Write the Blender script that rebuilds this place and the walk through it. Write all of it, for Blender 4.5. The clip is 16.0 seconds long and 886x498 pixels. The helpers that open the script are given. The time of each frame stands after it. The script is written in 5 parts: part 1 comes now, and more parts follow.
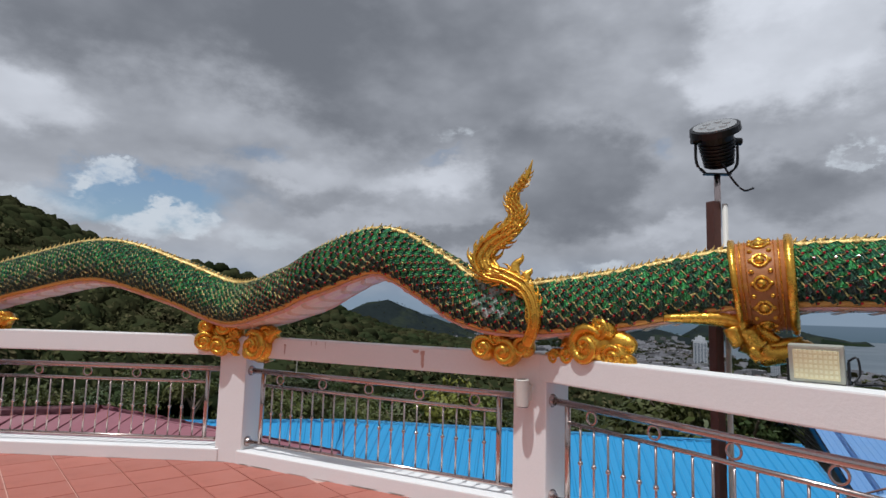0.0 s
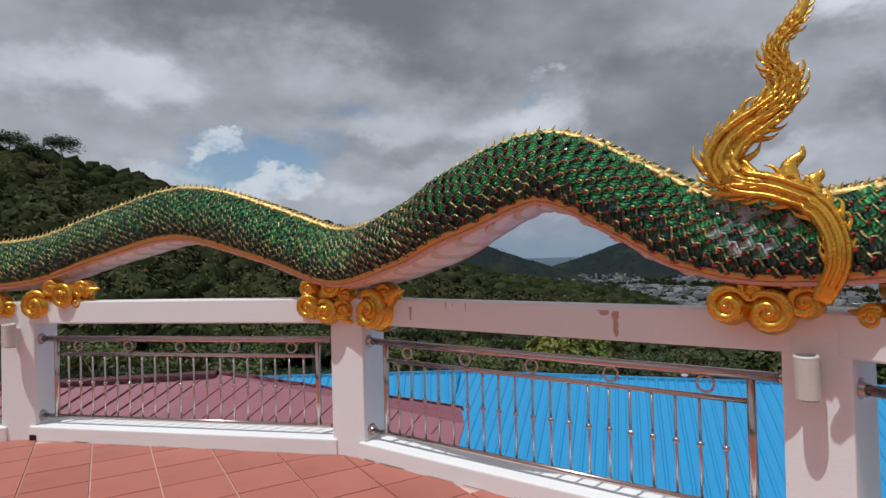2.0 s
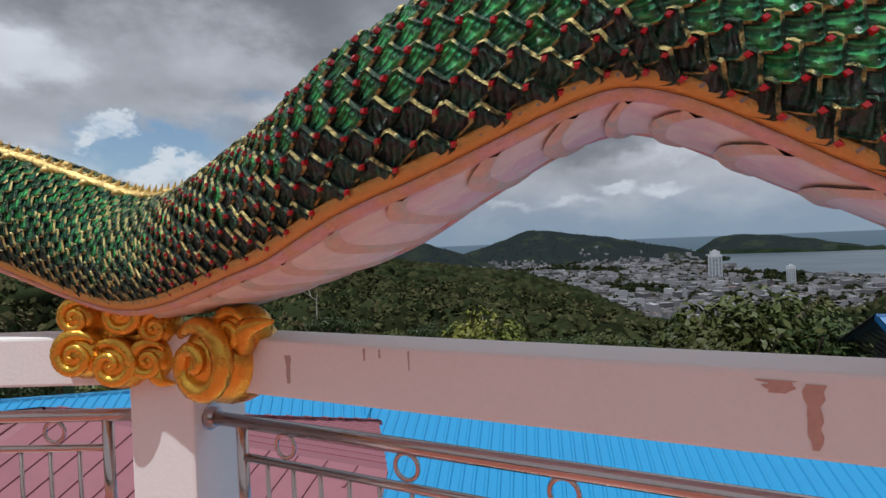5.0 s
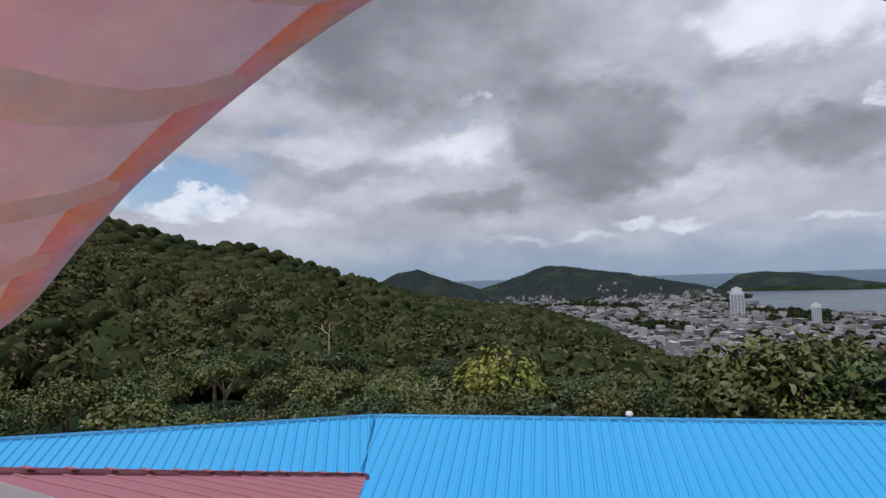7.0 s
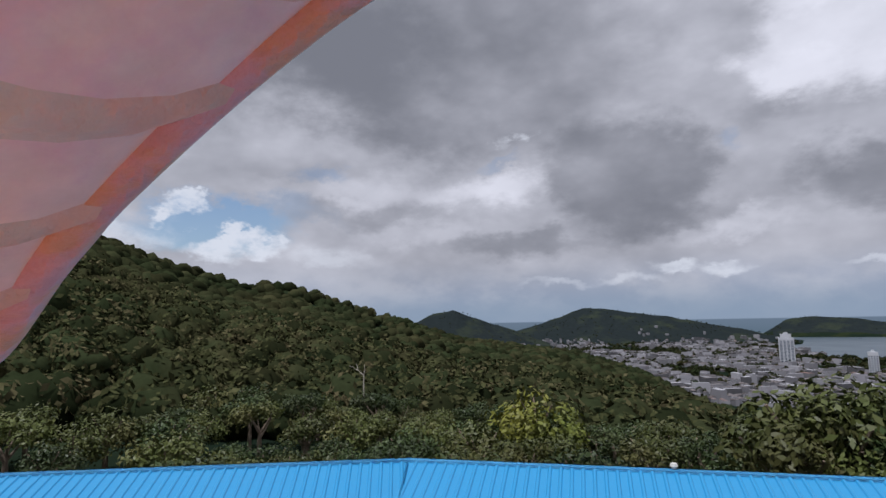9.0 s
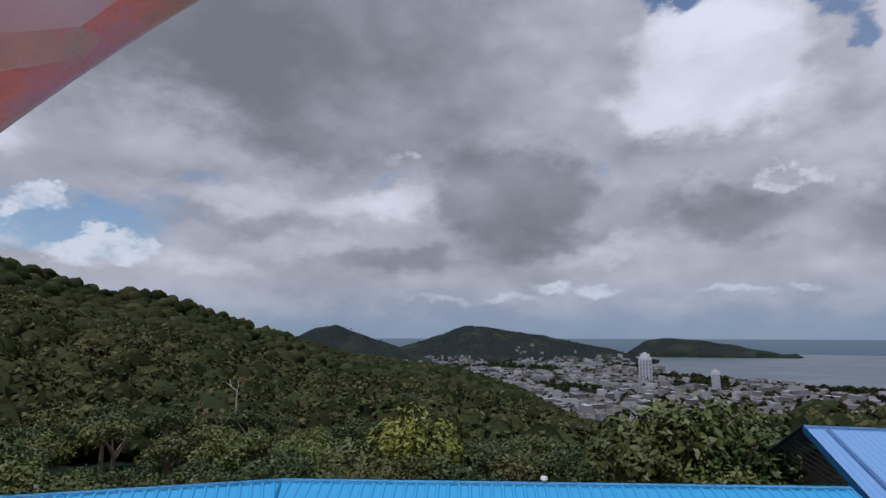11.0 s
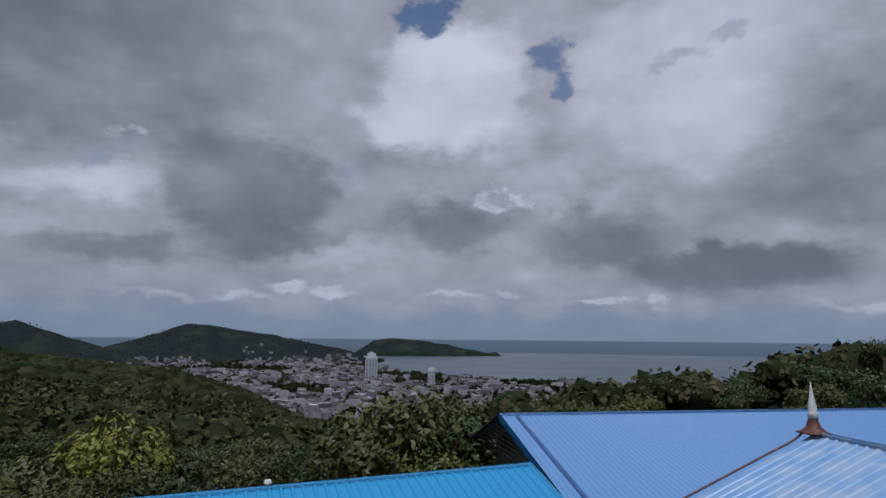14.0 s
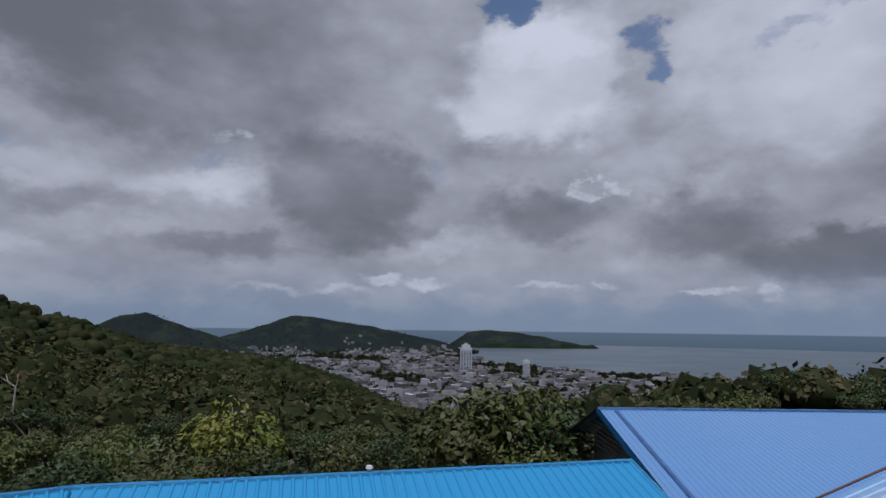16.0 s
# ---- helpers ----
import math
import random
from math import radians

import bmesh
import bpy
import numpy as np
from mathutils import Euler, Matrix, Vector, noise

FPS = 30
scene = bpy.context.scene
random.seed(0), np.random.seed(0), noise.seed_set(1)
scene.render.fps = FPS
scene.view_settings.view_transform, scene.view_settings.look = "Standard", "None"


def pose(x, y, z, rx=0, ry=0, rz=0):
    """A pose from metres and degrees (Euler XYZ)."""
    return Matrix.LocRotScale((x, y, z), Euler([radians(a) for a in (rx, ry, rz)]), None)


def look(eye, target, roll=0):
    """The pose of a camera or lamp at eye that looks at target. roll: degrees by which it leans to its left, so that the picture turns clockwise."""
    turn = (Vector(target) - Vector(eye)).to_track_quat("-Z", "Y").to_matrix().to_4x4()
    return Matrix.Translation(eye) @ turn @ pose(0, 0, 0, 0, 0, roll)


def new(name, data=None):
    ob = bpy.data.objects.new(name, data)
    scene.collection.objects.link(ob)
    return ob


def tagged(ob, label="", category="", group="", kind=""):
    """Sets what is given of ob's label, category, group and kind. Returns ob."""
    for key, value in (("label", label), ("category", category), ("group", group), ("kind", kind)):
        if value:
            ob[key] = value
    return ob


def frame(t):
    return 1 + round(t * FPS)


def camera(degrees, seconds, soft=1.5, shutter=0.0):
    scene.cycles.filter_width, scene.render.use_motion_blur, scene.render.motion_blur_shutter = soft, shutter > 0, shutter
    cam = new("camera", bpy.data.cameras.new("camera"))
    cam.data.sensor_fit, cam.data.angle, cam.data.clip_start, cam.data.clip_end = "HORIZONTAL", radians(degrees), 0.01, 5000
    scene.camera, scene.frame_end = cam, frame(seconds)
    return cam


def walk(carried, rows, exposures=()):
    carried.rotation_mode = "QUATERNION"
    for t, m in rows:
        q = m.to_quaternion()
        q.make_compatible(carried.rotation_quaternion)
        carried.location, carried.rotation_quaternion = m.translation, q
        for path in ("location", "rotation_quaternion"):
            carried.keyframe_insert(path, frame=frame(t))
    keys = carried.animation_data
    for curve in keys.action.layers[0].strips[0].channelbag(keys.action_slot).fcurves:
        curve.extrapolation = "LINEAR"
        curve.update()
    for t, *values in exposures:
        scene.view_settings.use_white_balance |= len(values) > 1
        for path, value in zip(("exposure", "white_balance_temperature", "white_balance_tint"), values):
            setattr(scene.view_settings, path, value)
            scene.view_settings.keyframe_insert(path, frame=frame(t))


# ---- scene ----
cam = camera(75.1, 16.0)

# eye, target and roll along the walk
PATH = [
    (0, (1.826, -1.904, 1.605), (1.784, 0.084, 1.82), 1.6),
    (0.3, (1.719, -1.683, 1.623), (1.563, 0.301, 1.815), 1.2),
    (0.5, (1.676, -1.511, 1.601), (1.444, 0.469, 1.766), 0.8),
    (1, (1.499, -1.126, 1.621), (1.161, 0.843, 1.721), -0.6),
    (1.5, (1.374, -0.691, 1.599), (1.01, 1.275, 1.658), -1.4),
    (2, (1.223, -0.293, 1.6), (0.843, 1.671, 1.629), -1.5),
    (2.5, (1.06, 0.057, 1.616), (0.669, 2.018, 1.628), -1.7),
    (3, (0.96, 0.407, 1.607), (0.568, 2.368, 1.625), -1.9),
    (3.5, (0.856, 0.763, 1.593), (0.469, 2.725, 1.61), -1.9),
    (4, (0.731, 1.096, 1.589), (0.433, 3.073, 1.606), -1.7),
    (4.5, (0.761, 1.488, 1.619), (0.588, 3.481, 1.598), -2.3),
    (5, (0.792, 1.908, 1.607), (0.711, 3.906, 1.588), -2.3),
    (7.5, (1.26, 3.157, 1.608), (1.069, 5.151, 1.75), -1.3),
    (8.1, (1.25, 3.166, 1.608), (0.976, 5.147, 1.793), -1.4),
    (10.3, (1.22, 3.185, 1.607), (1.148, 5.161, 1.901), 0.2),
    (10.4, (1.22, 3.188, 1.606), (1.178, 5.166, 1.899), 0.2),
    (10.5, (1.22, 3.19, 1.606), (1.205, 5.167, 1.906), 0.1),
    (11, (1.21, 3.22, 1.602), (1.344, 5.193, 1.898), 0.1),
    (11.5, (1.18, 3.305, 1.59), (1.458, 5.265, 1.88), 0.0),
    (12, (1.14, 3.345, 1.585), (1.612, 5.268, 1.868), 0.1),
    (12.5, (1.11, 3.36, 1.58), (1.792, 5.22, 1.857), -0.4),
    (13, (1.11, 3.36, 1.58), (1.94, 5.158, 1.855), 0.3),
    (13.5, (1.11, 3.36, 1.58), (2.051, 5.102, 1.867), 0.4),
    (14, (1.11, 3.36, 1.58), (2.092, 5.077, 1.88), 0.5),
    (14.5, (1.11, 3.36, 1.58), (2.079, 5.083, 1.886), 0.5),
    (15, (1.11, 3.36, 1.58), (2.022, 5.115, 1.88), 0.5),
    (15.5, (1.11, 3.36, 1.58), (1.922, 5.165, 1.866), 0.7),
    (16, (1.11, 3.36, 1.58), (1.805, 5.216, 1.849), 0.7),
]
walk(cam, [(t, look(eye, target, roll)) for t, eye, target, roll in PATH],
     exposures=[(0.0, -0.46, 5900, 6), (5.0, -0.36, 5900, 5), (7.5, -0.08, 5950, 12), (8.1, -0.16, 5950, 12), (10.5, -0.34, 5800, 12), (12.5, -0.64, 5700, 12), (14.5, -0.74, 5650, 12), (16.0, -0.72, 5650, 12)])

# ---- world, sun ----
SUN_AZ, SUN_EL = math.atan2(-0.58, -0.81), radians(70)


def node_tools(tree):
    def add(kind, **values):
        n = tree.nodes.new(kind)
        for key, value in values.items():
            if key in n.inputs:
                n.inputs[key].default_value = value
        return n

    def link(a, b):
        tree.links.new(a, b)

    def calc(op, a, b=None, c=None, clamp=False):
        n = tree.nodes.new("ShaderNodeMath")
        n.operation, n.use_clamp = op, clamp
        for i, v in enumerate((a, b, c)):
            if v is None:
                continue
            if isinstance(v, (int, float)):
                n.inputs[i].default_value = v
            else:
                link(v, n.inputs[i])
        return n.outputs[0]

    def mix(f, a, b):
        n = tree.nodes.new("ShaderNodeMix")
        n.data_type = "RGBA"
        for i, v in ((0, f), (6, a), (7, b)):
            if isinstance(v, (int, float)):
                n.inputs[i].default_value = v
            elif isinstance(v, tuple):
                n.inputs[i].default_value = (*v, 1)
            else:
                link(v, n.inputs[i])
        return n.outputs[2]

    def ramp(f, *stops):
        n = tree.nodes.new("ShaderNodeMapRange")
        n.interpolation_type = "SMOOTHSTEP"
        link(f, n.inputs[0])
        for i, v in enumerate(stops):
            n.inputs[i + 1].default_value = v
        return n.outputs[0]
    return add, link, calc, mix, ramp


def make_world():
    world = bpy.data.worlds.new("sky")
    scene.world = world
    world.use_nodes = True
    tree = world.node_tree
    tree.nodes.clear()
    add, link, calc, mix, ramp = node_tools(tree)
    out = add("ShaderNodeOutputWorld")
    back = add("ShaderNodeBackground")
    link(back.outputs[0], out.inputs[0])
    sky = tree.nodes.new("ShaderNodeTexSky")
    sky.sky_type, sky.sun_disc = "NISHITA", False
    sky.sun_elevation, sky.sun_rotation = SUN_EL, SUN_AZ
    blue = tree.nodes.new("ShaderNodeVectorMath")
    blue.operation = "SCALE"
    link(sky.outputs[0], blue.inputs[0])
    blue.inputs[3].default_value = 0.12
    coord = add("ShaderNodeTexCoord")
    sep = add("ShaderNodeSeparateXYZ")
    link(coord.outputs["Generated"], sep.inputs[0])
    flat = add("ShaderNodeMapping")
    flat.inputs[3].default_value = (1.0, 1.0, 1.7)
    link(coord.outputs["Generated"], flat.inputs[0])

    def noise_of(scale, detail, rough, shift, colour=False):
        m = add("ShaderNodeMapping")
        m.inputs[1].default_value = shift
        link(flat.outputs[0], m.inputs[0])
        n = add("ShaderNodeTexNoise", Scale=scale, Detail=detail, Roughness=rough)
        link(m.outputs[0], n.inputs["Vector"])
        return n.outputs[1] if colour else n.outputs[0]

    # bearing and height in degrees, bent by turbulence so that outlines billow
    bend = add("ShaderNodeSeparateColor")
    link(noise_of(4.2, 7, 0.56, (1.3, 0.2, 4.0), True), bend.inputs[0])
    bearing = calc("MULTIPLY", calc("ARCTAN2", sep.outputs[0], sep.outputs[1]), 57.2958)
    height = calc("MULTIPLY", calc("ARCSINE", sep.outputs[2]), 57.2958)
    give = ramp(height, 1.0, 16.0, 0.28, 1.0)
    curl = add("ShaderNodeSeparateColor")
    link(noise_of(17.0, 6, 0.6, (0.7, 2.2, 1.0), True), curl.inputs[0])
    az = calc("ADD", bearing, calc("MULTIPLY", calc("MULTIPLY", calc("SUBTRACT", bend.outputs[0], 0.5), 15.0), give))
    el = calc("ADD", height, calc("MULTIPLY", calc("MULTIPLY", calc("SUBTRACT", bend.outputs[1], 0.5), 11.0), give))
    soft = ramp(height, 1.0, 12.0, 0.5, 1.0)
    az = calc("ADD", az, calc("MULTIPLY", calc("MULTIPLY", calc("SUBTRACT", curl.outputs[0], 0.5), 6.5), soft))
    el = calc("ADD", el, calc("MULTIPLY", calc("MULTIPLY", calc("SUBTRACT", curl.outputs[1], 0.5), 5.0), soft))

    def mass(a, e, wide, tall, core=0.0, lean=0.0):
        """A rounded cloud mass: 1 within core of its radius, 0 at its rim."""
        dx, dy = calc("SUBTRACT", az, a), calc("SUBTRACT", el, e)
        if lean:
            dy = calc("ADD", dy, calc("MULTIPLY", dx, lean))
        dx, dy = calc("DIVIDE", dx, wide), calc("DIVIDE", dy, tall)
        d = calc("SQRT", calc("ADD", calc("MULTIPLY", dx, dx), calc("MULTIPLY", dy, dy)))
        return ramp(d, core, 1.0, 1.0, 0.0)

    def total(*terms):
        out = None
        for a, e, wide, tall, core, weight in terms:
            t = calc("MULTIPLY", mass(a, e, wide, tall, core), weight)
            out = t if out is None else calc("ADD", out, t)
        return out

    puffs = tree.nodes.new("ShaderNodeTexVoronoi")
    puffs.feature = "SMOOTH_F1"
    for key, value in (("Scale", 9.0), ("Detail", 3.0), ("Roughness", 0.5), ("Smoothness", 0.6)):
        puffs.inputs[key].default_value = value
    link(flat.outputs[0], puffs.inputs["Vector"])
    broad = noise_of(2.6, 5, 0.5, (3.1, 1.7, 0.2))
    fine = noise_of(9.0, 8, 0.55, (0.4, 5.2, 0.7))
    tone = calc("MULTIPLY_ADD", calc("SUBTRACT", broad, 0.5), 0.42, 0.50)
    tone = calc("MULTIPLY_ADD", calc("SUBTRACT", fine, 0.5), 0.20, tone)
    tone = calc("MULTIPLY_ADD", calc("SUBTRACT", 0.42, puffs.outputs[0]), 0.16, tone)
    dark = total((-3, 25, 23, 11, 0.5, 0.15), (-15, 24, 14, 7, 0.2, 0.10), (10, 13.5, 10, 7.5, 0.55, 0.24), (-30, 27, 26, 9, 0.4, 0.28), (64, 17, 10, 4, 0.1, 0.10), (-12, 20, 12, 4.5, 0.2, 0.10),
                 (57, 6.0, 12, 2.9, 0.45, 0.34), (45, 9.0, 10, 3.4, 0.2, 0.22), (31, 10.8, 8, 3.6, 0.3, 0.22), (1, 6.9, 10, 1.5, 0.2, 0.16),
                 (66, 12, 14, 5, 0.2, 0.16), (16, 9, 6, 2.4, 0.2, 0.1), (24, 17, 5, 3, 0.1, 0.10), (-16, 10.5, 9, 2.0, 0.1, 0.10))
    white = total((-41, 16.3, 10, 4.2, 0.3, 0.30), (-4, 12.8, 7.5, 2.7, 0.3, 0.22), (-14, 13.2, 7, 2.8, 0.2, 0.11), (-22, 12.5, 7, 2.2, 0.2, 0.08),
                  (29.5, 23.5, 10, 7.5, 0.55, 0.30), (33, 28, 8, 4, 0.3, 0.22), (35, 18.5, 7, 3, 0.2, 0.14), (47, 27, 8, 4, 0.2, 0.14), (27, 21, 6, 3, 0.3, 0.12), (52, 20, 13, 8, 0.2, 0.24), (60, 28, 15, 7, 0.2, 0.22),
                  (43, 14.5, 8, 3.5, 0.2, 0.16), (-9, 8.6, 10, 1.8, 0.2, 0.10), (20, 7.4, 7, 1.6, 0.2, 0.14))
    tone = calc("SUBTRACT", calc("ADD", tone, white), dark)
    cloud = mix(ramp(tone, 0.0, 1.02, 0.0, 1.0), (0.240, 0.240, 0.262), (1.0, 0.97, 1.0))
    # clear gaps
    gap = total((-29, 8.6, 9.5, 2.9, 0.4, 1.0), (-22, 10.5, 7, 2.0, 0.2, 0.35), (-19, 14.4, 4.5, 1.2, 0.1, 0.4), (28.2, 31.2, 3.4, 2.6, 0.5, 1.0),
                (40.2, 26.2, 1.9, 2.2, 0.4, 0.8), (42.0, 23.8, 1.9, 1.9, 0.4, 0.8), (51, 24.4, 4, 1.1, 0.2, 0.35), (57, 25.6, 3, 1.0, 0.2, 0.35), (19.5, 15.2, 2.0, 1.6, 0.1, 0.3), (-3, 15.6, 4, 0.9, 0.1, 0.3))
    seen = mix(calc("MINIMUM", gap, 0.93), cloud, blue.outputs[0])
    # humid air above the horizon
    veil = mix(ramp(fine, 0.40, 0.64, 0.0, 1.0), (0.35, 0.40, 0.49), (0.52, 0.54, 0.59))
    seen = mix(ramp(height, 1.5, 6.5, 0.85, 0.0), seen, veil)
    seen = mix(ramp(height, 0.2, 3.4, 0.85, 0.0), seen, (0.31, 0.385, 0.475))
    # sharp bright heads of small cumulus
    heads = total((-32.0, 9.8, 2.3, 1.15, 0.55, 0.9), (-27.4, 6.9, 5.5, 1.5, 0.6, 0.95), (-27.2, 8.0, 1.5, 1.3, 0.5, 0.9), (-22.8, 7.8, 1.3, 0.8, 0.3, 0.8), (-36, 8.0, 4.5, 1.6, 0.3, 0.6), (-18.5, 6.2, 5, 1.4, 0.3, 0.5),
                  (36.6, 13.0, 0.9, 0.8, 0.3, 0.7), (38.5, 12.9, 1.3, 1.0, 0.3, 0.8), (-0.2, 18.0, 1.0, 1.1, 0.1, 0.55), (15.2, 4.7, 2.4, 0.75, 0.3, 0.75), (19.0, 4.3, 2.4, 0.7, 0.3, 0.75),
                  (11.0, 3.6, 4, 0.6, 0.2, 0.5), (3.5, 3.4, 5, 0.5, 0.2, 0.4), (36.4, 4.3, 1.6, 0.6, 0.3, 0.75), (31, 3.8, 4.2, 0.5, 0.3, 0.5), (45.4, 3.3, 3.4, 0.5, 0.4, 0.7), (50.2, 3.3, 1.4, 0.7, 0.4, 0.75), (66, 3.0, 5, 0.6, 0.3, 0.5))
    seen = mix(calc("MULTIPLY", calc("MINIMUM", heads, 0.95), ramp(curl.outputs[2], 0.30, 0.56, 0.25, 1.0)), seen, (0.86, 0.865, 0.89))
    sea = mix(ramp(sep.outputs[2], -0.03, -0.004, 0.0, 1.0), (0.14, 0.19, 0.235), (0.17, 0.22, 0.275))
    seen = mix(ramp(sep.outputs[2], -0.0065, -0.0045, 0.0, 1.0), sea, seen)
    link(seen, back.inputs[0])
    back.inputs[1].default_value = 1.0


make_world()
sun = new("sun", bpy.data.lights.new("sun", "SUN"))
sun.data.energy, sun.data.angle, sun.data.color = 3.9, radians(0.6), (1.0, 0.96, 0.91)
sun.matrix_world = look((0, 0, 60), Vector((0, 0, 60)) - Vector((-0.58 * math.cos(SUN_EL), -0.81 * math.cos(SUN_EL), math.sin(SUN_EL))))


# ---- materials ----
def material(name, colour, rough=0.6, metal=0.0, vary=0.25, scale=6.0, bump=0.15, fine=60.0, second=None, spot=(0.55, 0.75), random_by="", jitter=0.0, stretch=(1, 1, 1), coat=0.0, swirl=0.0):
    """A surface with variation at two scales: broad blotches towards a second colour, fine grain and relief."""
    m = bpy.data.materials.new(name)
    m.use_nodes = True
    tree = m.node_tree
    add, link, calc, mix, ramp = node_tools(tree)
    shader = tree.nodes["Principled BSDF"]
    coord = add("ShaderNodeTexCoord")
    place = add("ShaderNodeMapping")
    place.inputs[3].default_value = stretch
    link(coord.outputs["Object"], place.inputs[0])
    broad = add("ShaderNodeTexNoise", Scale=scale, Detail=6, Roughness=0.6)
    grain = add("ShaderNodeTexNoise", Scale=fine, Detail=4, Roughness=0.6)
    for n in (broad, grain):
        link(place.outputs[0], n.inputs["Vector"])
    tint = second or tuple(c * 0.55 for c in colour)
    out = mix(ramp(broad.outputs[0], spot[0], spot[1], 0.0, min(1.0, vary * 2)), colour, tint)
    value = calc("MULTIPLY_ADD", grain.outputs[0], vary * 0.9, 1 - vary * 0.45)
    if random_by:
        if random_by == "island":
            r = add("ShaderNodeNewGeometry").outputs["Random Per Island"]
        else:
            r = add("ShaderNodeObjectInfo").outputs["Random"]
        value = calc("MULTIPLY", value, calc("MULTIPLY_ADD", r, 2 * jitter, 1 - jitter))
    relief = calc("ADD", grain.outputs[0], broad.outputs[0])
    if swirl:
        # hand-modelled curls pressed into the surface, their highlights and groove shade put into the colour
        wave = add("ShaderNodeTexWave", Scale=swirl, Distortion=9.0, Detail=2.0)
        wave.inputs["Detail Scale"].default_value = 0.8
        link(place.outputs[0], wave.inputs["Vector"])
        relief = calc("MULTIPLY_ADD", wave.outputs[1], 0.7, relief)
        value = calc("MULTIPLY", value, calc("MULTIPLY_ADD", wave.outputs[1], 0.75, 0.55))
    hsv = add("ShaderNodeHueSaturation")
    link(out, hsv.inputs["Color"])
    link(value, hsv.inputs["Value"])
    link(hsv.outputs[0], shader.inputs["Base Color"])
    shader.inputs["Metallic"].default_value = metal
    link(calc("MULTIPLY_ADD", broad.outputs[0], 0.25, rough - 0.12, clamp=True), shader.inputs["Roughness"])
    shader.inputs["Coat Weight"].default_value = coat
    if bump:
        b = add("ShaderNodeBump", Strength=bump, Distance=0.02)
        link(relief, b.inputs["Height"])
        link(b.outputs[0], shader.inputs["Normal"])
    return m


WHITE = material("white_paint", (0.86, 0.845, 0.835), 0.6, vary=0.10, scale=3, second=(0.68, 0.62, 0.59), spot=(0.6, 0.85), bump=0.08)
STAIN = material("rust_stain", (0.58, 0.37, 0.31), 0.8, vary=0.4, scale=9, bump=0.05)
MOULD = material("damp_grime", (0.30, 0.26, 0.23), 0.9, vary=0.4, scale=14, bump=0.1)
TILE = material("terracotta_tile", (0.42, 0.135, 0.095), 0.42, vary=0.2, scale=2.2, second=(0.30, 0.10, 0.08), bump=0.06, random_by="object", jitter=0.08)
GROUT = material("grout", (0.66, 0.43, 0.36), 0.85, vary=0.3)
# brownish pink tint: reflection of the floor tiles put into the metal's colour
STEEL = material("floor_tinted_stainless", (0.56, 0.46, 0.43), 0.20, 1.0, vary=0.1, bump=0.03, scale=4)
GREEN = material("green_scale", (0.065, 0.37, 0.095), 0.24, vary=0.8, scale=20, second=(0.022, 0.13, 0.068), spot=(0.40, 0.58), bump=1.0, fine=70, random_by="island", jitter=0.45, coat=0.4, swirl=16.0)
GREEN_ONE = material("green_scale_single", (0.065, 0.37, 0.095), 0.24, vary=0.8, scale=1.4, second=(0.022, 0.13, 0.068), spot=(0.40, 0.58), bump=1.0, fine=5, random_by="object", jitter=0.45, coat=0.4, swirl=1.15)
# dark green for the lower scales, shade on the underside put into the colour
SHADE_GREEN = material("shade_green_scale", (0.024, 0.090, 0.055), 0.30, vary=0.7, scale=24, second=(0.035, 0.045, 0.045), spot=(0.45, 0.60), bump=0.8, fine=70, random_by="island", jitter=0.4, coat=0.2, swirl=16.0)
WORN = material("worn_scale", (0.42, 0.44, 0.42), 0.6, vary=0.8, scale=14, second=(0.06, 0.14, 0.08), spot=(0.42, 0.58), bump=0.5)
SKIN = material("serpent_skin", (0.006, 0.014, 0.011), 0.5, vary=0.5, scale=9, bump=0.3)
GOLD = material("gold_paint", (0.78, 0.43, 0.06), 0.26, 0.85, vary=0.4, scale=9, second=(0.50, 0.20, 0.03), spot=(0.5, 0.75), bump=0.25, fine=30)
CREST = material("crest_gilt", (0.78, 0.56, 0.20), 0.38, 0.4, vary=0.5, scale=22, second=(0.50, 0.32, 0.10), spot=(0.45, 0.62), bump=0.4, fine=40)
RIM = material("scale_rim", (0.52, 0.42, 0.15), 0.34, 0.45, vary=0.9, scale=30, second=(0.012, 0.035, 0.018), spot=(0.40, 0.55), bump=0.5)
RIM_ONE = material("scale_rim_single", (0.52, 0.42, 0.15), 0.34, 0.45, vary=0.9, scale=2.1, second=(0.012, 0.035, 0.018), spot=(0.40, 0.55), bump=0.5, fine=4)
GEM = material("red_glass_gem", (0.42, 0.014, 0.025), 0.15, vary=0.2, coat=0.5, bump=0)
ORANGE = material("orange_trim", (0.68, 0.36, 0.09), 0.45, 0.2, vary=0.35, scale=7, second=(0.60, 0.29, 0.12), bump=0.4)
# pinker than the orange side trim, for the underside of the trim
EDGE = material("pinkish_belly_edge", (0.70, 0.41, 0.24), 0.55, vary=0.5, scale=8, second=(0.72, 0.42, 0.40), spot=(0.42, 0.58), bump=0.8, fine=28)
LIP = material("ochre_lip", (0.72, 0.52, 0.38), 0.6, vary=0.45, scale=9, second=(0.60, 0.58, 0.46), spot=(0.46, 0.62), bump=0.6, fine=25)
PINK = material("pink_belly", (0.80, 0.70, 0.59), 0.55, vary=0.45, scale=6, second=(0.74, 0.54, 0.55), spot=(0.45, 0.66), bump=0.3, fine=18)
ROOF_BLUE = material("blue_roof_sheet", (0.030, 0.265, 0.53), 0.35, 0.0, vary=0.15, scale=0.6, second=(0.03, 0.22, 0.46), bump=0.04, fine=8, coat=0.2)
